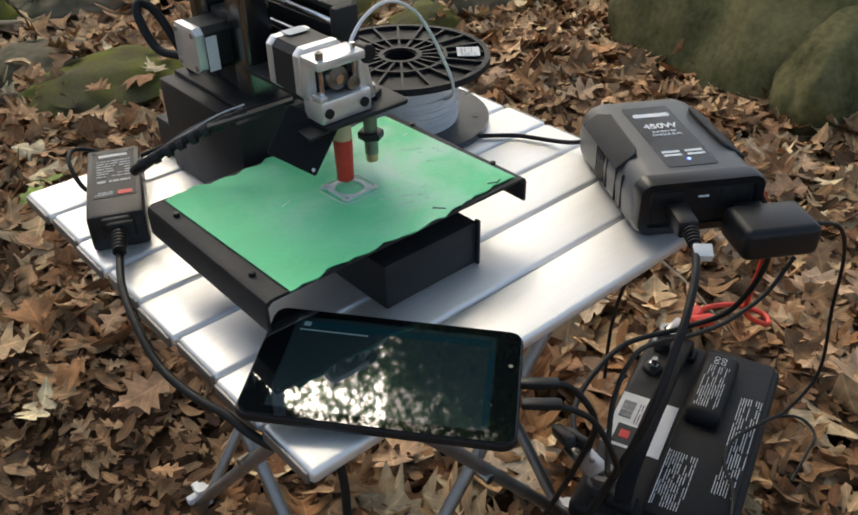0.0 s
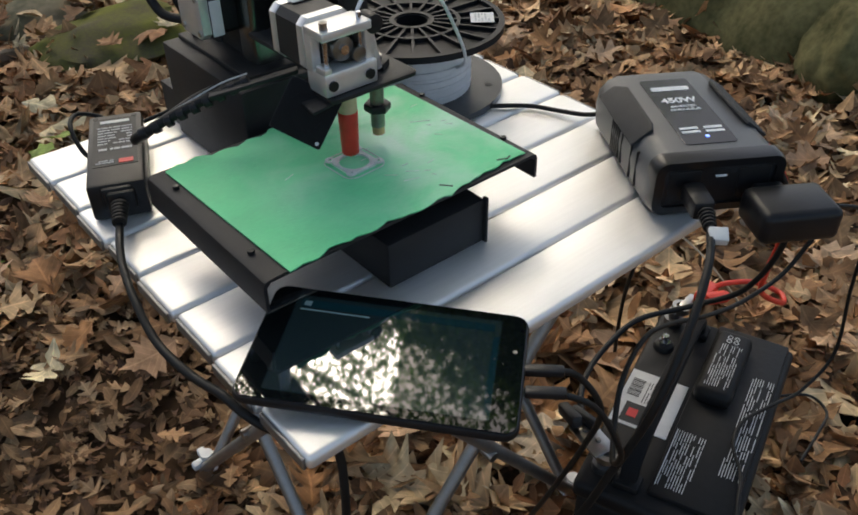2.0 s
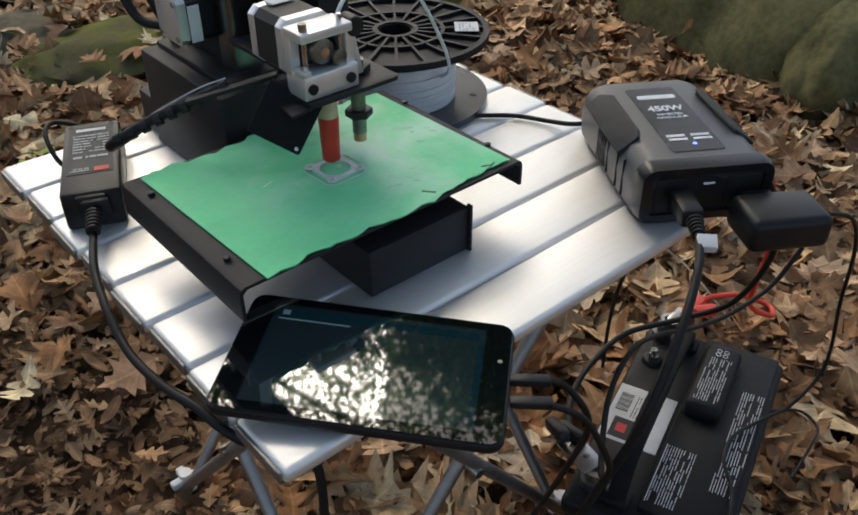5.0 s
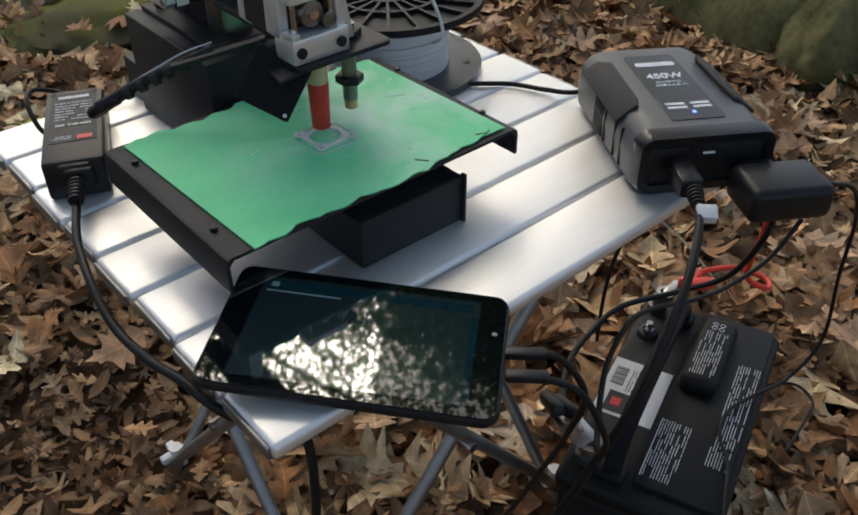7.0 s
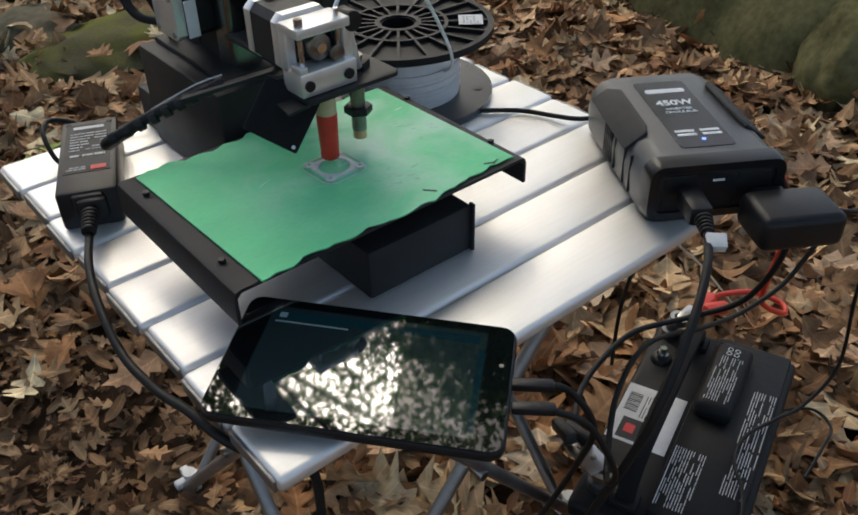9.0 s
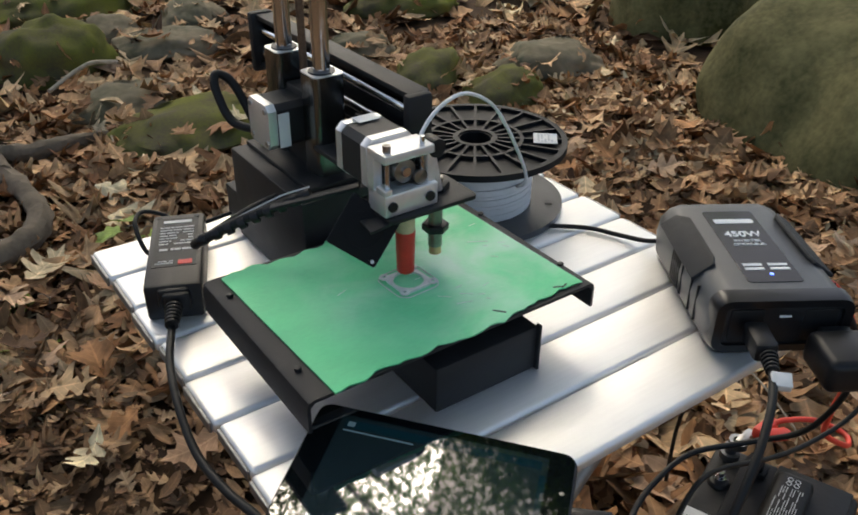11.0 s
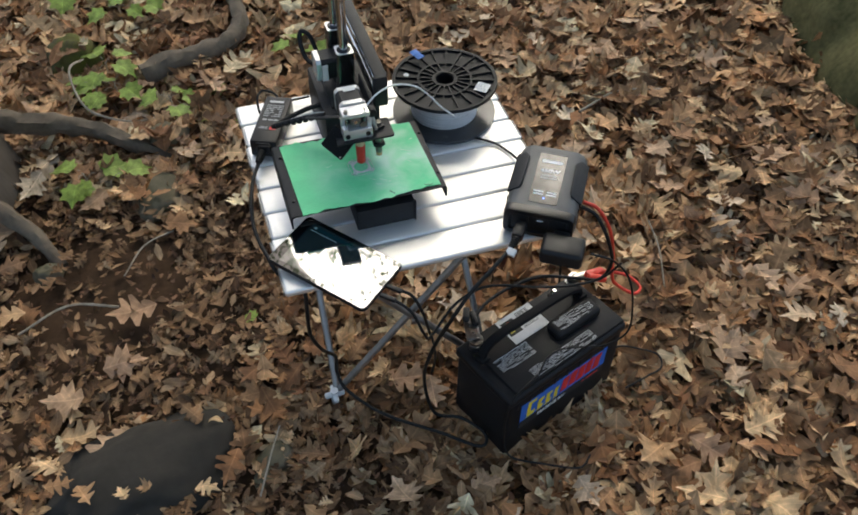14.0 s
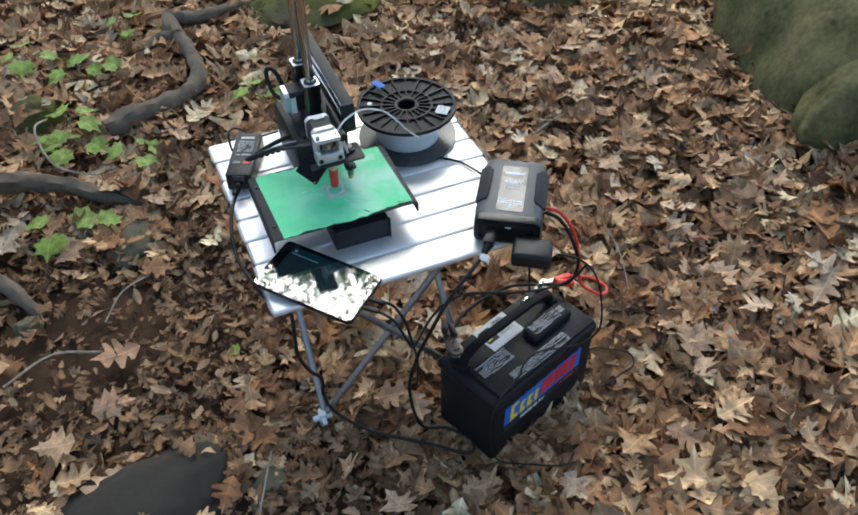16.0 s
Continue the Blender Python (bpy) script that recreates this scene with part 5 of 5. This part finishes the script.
for pts, r in (([(-0.416, 1.583, 0.06), (-0.445, 1.45, 0.12), (-0.434, 1.34, 0.10), (-0.396, 1.28, 0.065), (-0.298, 1.24, 0.04), (-0.21, 1.256, 0.022)], 0.0035),
               ([(-0.13, -0.1, 0.03), (-0.09, -0.02, 0.05), (-0.06, 0.05, 0.04)], 0.002), ([(-0.62, 0.5, 0.02), (-0.5, 0.55, 0.03), (-0.38, 0.52, 0.02)], 0.003), ([(-0.36, 0.62, 0.02), (-0.30, 0.70, 0.035), (-0.22, 0.74, 0.03)], 0.0022),
               ([(1.05, 0.9, 0.03), (1.2, 0.95, 0.04), (1.35, 0.93, 0.03)], 0.004), ([(0.95, 0.15, 0.03), (0.99, 0.27, 0.06), (1.0, 0.36, 0.08)], 0.002), ([(0.35, 2.55, 0.05), (0.5, 2.63, 0.09), (0.62, 2.7, 0.06)], 0.007)):
    tagged(part("twig", sweep(pts, r, 7, 6, wobble=0.3), TWIG, None), "thin dry pale twig on the leaf litter", "twig", "twigs on the ground")


# ---- seedlings and single leaves ----
def leaf_bm(out, length, fold, curl, rnd):
    """One leaf with a vein fold and a little thickness, its stem end at the origin, pointing along x."""
    b = bmesh.new()
    t = 0.004
    layers = []
    for z in (0, -t):
        c = b.verts.new((0.42 * length, 0, z * length))
        layers.append((c, [b.verts.new(((px + 0.42) * length, py * length, (z + fold * abs(py) + curl * px * px + 0.02 * math.sin(9 * px + 7 * py)) * length)) for px, py in out]))
    n = len(out)
    for k in range(n):
        j = (k + 1) % n
        b.faces.new((layers[0][0], layers[0][1][k], layers[0][1][j]))
        b.faces.new((layers[1][0], layers[1][1][j], layers[1][1][k]))
        b.faces.new((layers[0][1][k], layers[1][1][k], layers[1][1][j], layers[0][1][j]))
    uv = b.loops.layers.uv.new("leaf")
    for f in b.faces:
        for q in f.loops:
            q[uv].uv = (q.vert.co.x / length - 0.42, q.vert.co.y / length)
    return b


MAPLE = [(r * math.cos(radians(a)), r * math.sin(radians(a))) for a, r in ((-160, 0.26), (-135, 0.36), (-112, 0.30), (-88, 0.47), (-70, 0.36), (-48, 0.52), (-30, 0.38), (-14, 0.40), (0, 0.58), (14, 0.40), (30, 0.38), (48, 0.52), (70, 0.36), (88, 0.47), (112, 0.30), (135, 0.36), (160, 0.26), (180, 0.2))]


def seedling(x, y, tall, size, leaves, seed):
    rnd = random.Random(seed)
    z = height(x, y)
    s = thing("maple_seedling", (x, y, z), rnd.uniform(0, 360), "small green maple seedling growing through dead leaves", "seedling", "seedlings on the forest floor")
    part("stem", sweep([(0, 0, -0.01), (0.004, 0.002, tall * 0.5), (0.0, 0.004, tall)], 0.0018, 6, 4), TWIG, s)
    base = None
    for k in range(leaves):
        a = 360 * k / leaves + rnd.uniform(-25, 25)
        lz = tall * rnd.uniform(0.75, 1.02)
        d = size * rnd.uniform(0.2, 0.45)
        e = Vector((d * math.cos(radians(a)), d * math.sin(radians(a)), lz + 0.01))
        part("leaf_stalk", sweep([(0, 0, lz - 0.008), (e.x * 0.5, e.y * 0.5, e.z), e[:]], 0.0009, 5, 3), TWIG, s)
        if base is None:
            base = part("leaf", leaf_bm(MAPLE, size, 0.18, -0.25, rnd), GREENLEAF, s, "lobed fresh green leaf")
            ob = base
        else:
            ob = again(base, s, 0, 0, 0)
        ob.matrix_basis = pose(e.x * U, e.y * U, e.z * U, rnd.uniform(-14, 14), rnd.uniform(2, 22), a) @ Matrix.Scale(rnd.uniform(0.75, 1.15), 4)


for i, (x, y, tall, size, n) in enumerate([
        (-0.46, 2.03, 0.09, 0.10, 4), (-0.28, 1.86, 0.09, 0.105, 3), (-0.23, 1.90, 0.07, 0.09, 2), (-0.345, 1.53, 0.10, 0.105, 4), (-0.33, 1.43, 0.09, 0.105, 4), (-0.39, 1.44, 0.08, 0.09, 3), (-0.17, 1.33, 0.08, 0.095, 5),
        (-0.44, 1.03, 0.08, 0.105, 3), (-0.37, 0.99, 0.07, 0.09, 2), (0.29, 1.50, 0.06, 0.095, 3), (0.33, 1.44, 0.04, 0.07, 2), (0.045, 1.36, 0.03, 0.09, 1), (-0.03, 1.20, 0.03, 0.075, 2), (-0.08, 2.15, 0.07, 0.09, 3),
        (0.86, 0.62, 0.02, 0.05, 1), (-0.04, 0.37, 0.02, 0.06, 1)]):
    seedling(x, y, tall, size * 0.92, n, 50 + i)


def fallen_bm(kind, length, fold, curl, rnd):
    """A single dry leaf with lobes, a little thickness and curled edges."""
    pts, faces, rim = blade(kind, rnd, True)
    b = bmesh.new()
    uv = b.loops.layers.uv.new("leaf")
    tw, ph = rnd.gauss(0, 0.4), rnd.uniform(0, 6)
    rows = [[b.verts.new((x * length, y * length, (z + fold * abs(y) + curl * x * x + tw * x * y + 0.03 * math.sin(11 * x + ph) * math.sin(9 * y)) * length)) for x, y in pts] for z in (0, -0.006)]
    for f in faces:
        b.faces.new([rows[0][k] for k in f])
        b.faces.new([rows[1][k] for k in f[::-1]])
    for k, l in zip(rim, rim[1:] + rim[:1]):
        b.faces.new((rows[0][k], rows[1][k], rows[1][l], rows[0][l]))
    for f in b.faces:
        for q in f.loops:
            q[uv].uv = (q.vert.co.x / length, q.vert.co.y / length)
    return b


def loose_leaves():
    rnd = random.Random(77)
    kinds = [part("fallen_leaf", fallen_bm(k % 2, 0.104, rnd.uniform(-0.1, 0.3), rnd.uniform(-0.4, 0.6), rnd), DRYLEAF, None) for k in range(8)]
    spots = []
    while len(spots) < 160:
        x, y = rnd.uniform(-0.7, 1.7), rnd.uniform(-0.35, 1.5)
        if x < 0.28 and y < 0.95 and rnd.random() < 0.9:
            continue
        if not (0.3 < x < 0.75 and -0.2 < y < 0.13) and not (0.02 < x < 0.14 and 0.04 < y < 0.16):
            spots.append((x, y))
    spots[0], spots[1] = (0.245, 0.095), (1.0, 0.03)
    for i, (x, y) in enumerate(spots):
        k = kinds[i % 8]
        o = k if i < 8 else new("fallen_leaf", k.data)
        o.matrix_basis = pose(x * U, y * U, (height(x, y) + 0.046) * U, rnd.gauss(0, 11), rnd.gauss(0, 14), rnd.uniform(0, 360)) @ Matrix.Scale(rnd.uniform(0.7, 1.25), 4)
        tagged(o, "dry brown oak leaf lying on the litter" if i % 2 == 0 else "dry brown maple leaf lying on the litter", "leaf", "single leaves on top")


loose_leaves()


# ---- trees around and above, all but the first added out of view ----
def tree(x, y, r, tall, crown, spread, clumps, leaves, seed, label, flat=0.45, leaf=1.0):
    """A trunk with limbs reaching to clumps of leaves round the crown's middle."""
    rnd = random.Random(seed)
    t = thing("tree", (x, y, height(x, y) - 0.05), 0, label, "tree", "trees round the clearing")
    c = Vector(crown) - Vector((x, y, 0))
    line = [(0, 0, 0), (c.x * 0.04, c.y * 0.04, tall * 0.3), (c.x * 0.15, c.y * 0.15, tall * 0.6), (c.x * 0.3, c.y * 0.3, tall)]
    b = sweep(line, lambda s: r * (1.35 - s * 9 if s < 0.05 else 0.9) * (1 - 0.72 * s), 14, 8, wobble=0.25)
    part("trunk", b, BARK, t, "rough dark bark")
    verts, faces = [], []
    limbs = bmesh.new()
    for k in range(clumps):
        a, q = rnd.uniform(0, 2 * math.pi), spread * math.sqrt(rnd.random())
        m = c + Vector((q * math.cos(a), q * math.sin(a), rnd.gauss(0, spread * flat * 0.5)))
        if k % 4 == 0:
            s = rnd.uniform(0.55, 0.95)
            p0 = Vector((c.x * 0.3 * s * s, c.y * 0.3 * s * s, tall * s))
            sweep([p0, (p0 * 0.5 + m * 0.5) + Vector((0, 0, 0.25)), m], lambda v: 0.07 * r / 0.2 * (1 - 0.85 * v) + 0.006, 7, 5, bm=limbs)
        for _ in range(leaves):
            p = m + Vector((rnd.gauss(0, 0.42), rnd.gauss(0, 0.42), rnd.gauss(0, 0.2)))
            o = pose(0, 0, 0, rnd.gauss(0, 30), rnd.gauss(0, 30), rnd.uniform(0, 360))
            w, n = rnd.uniform(0.045, 0.085) * leaf, len(verts)
            for q2 in ((-1, 0, 0), (0, -0.55, 0.12), (0.15, 0, 0), (0, 0.55, 0.12), (1, 0, -0.1)):
                verts.append(((p + o @ (Vector(q2) * w)) * U)[:])
            faces += [(n, n + 1, n + 2), (n, n + 2, n + 3), (n + 1, n + 4, n + 2), (n + 2, n + 4, n + 3)]
    part("limbs", limbs, BARK, t)
    me = bpy.data.meshes.new("crown")
    me.from_pydata(verts, [], faces)
    me.materials.append(CANOPY)
    o = new("crown", me)
    o.parent = t
    tagged(o, "fresh green leaves in loose clumps", kind="stuff")


tree(-0.93, 1.12, 0.27, 8.0, (1.5, 1.9, 8.6), 2.1, 84, 130, 1, "broad tree at the clearing's edge with roots in the leaves")
# Unseen trees; crowns placed to break up the tablet's reflection and filter the sun.
tree(5.2, -1.6, 0.18, 8.2, (3.1, 3.6, 8.4), 1.0, 34, 190, 11, "unseen slender tree added to shape the tablet's reflection", leaf=0.7)
tree(6.5, 5.0, 0.22, 8.5, (6.2, 4.2, 7.6), 1.45, 85, 190, 2, "unseen tall tree with dark trunk and green crown, added outside the view")
tree(-0.6, 7.4, 0.15, 8.3, (2.5, 6.9, 8.3), 1.1, 30, 230, 13, "unseen slender tree added to shape the tablet's reflection", leaf=0.6)
tree(2.2, 9.4, 0.16, 8.6, (4.2, 5.6, 8.5), 1.6, 36, 200, 14, "unseen slender tree added to shape the tablet's reflection", leaf=0.6)
tree(-1.2, 8.6, 0.15, 8.4, (1.5, 6.5, 8.5), 0.8, 14, 150, 15, "unseen slender tree added to shape the tablet's reflection", leaf=0.55)
tree(5.6, 9.0, 0.14, 8.2, (4.6, 6.7, 7.9), 1.6, 14, 80, 12, "unseen young tree with an airy crown, added to filter reflected sky")
tree(3.0, 8.8, 0.20, 8.5, (2.8, 8.2, 7.0), 2.2, 42, 110, 3, "unseen tall tree with dark trunk and green crown, added outside the view")
tree(-3.5, 7.5, 0.24, 9.0, (-3.0, 6.8, 8.0), 2.8, 36, 55, 4, "unseen tall tree with dark trunk and green crown, added outside the view")
tree(-5.0, -1.5, 0.22, 9.0, (-4.2, -1.0, 8.0), 2.8, 36, 50, 5, "unseen tall tree with dark trunk and green crown, added outside the view")
tree(1.0, -6.0, 0.24, 9.0, (1.0, -4.8, 8.0), 3.0, 40, 50, 6, "unseen tall tree with dark trunk and green crown, added outside the view")
tree(7.5, -2.5, 0.20, 8.5, (6.6, -2.0, 7.5), 2.6, 36, 50, 7, "unseen tall tree with dark trunk and green crown, added outside the view")
tree(9.5, 9.5, 0.26, 9.0, (9.0, 9.0, 6.0), 3.2, 50, 110, 8, "unseen tall tree with dark trunk and green crown, added outside the view", 0.9)
tree(4.5, 13.0, 0.26, 9.0, (4.5, 12.5, 6.0), 3.2, 50, 110, 9, "unseen tall tree with dark trunk and green crown, added outside the view", 0.9)
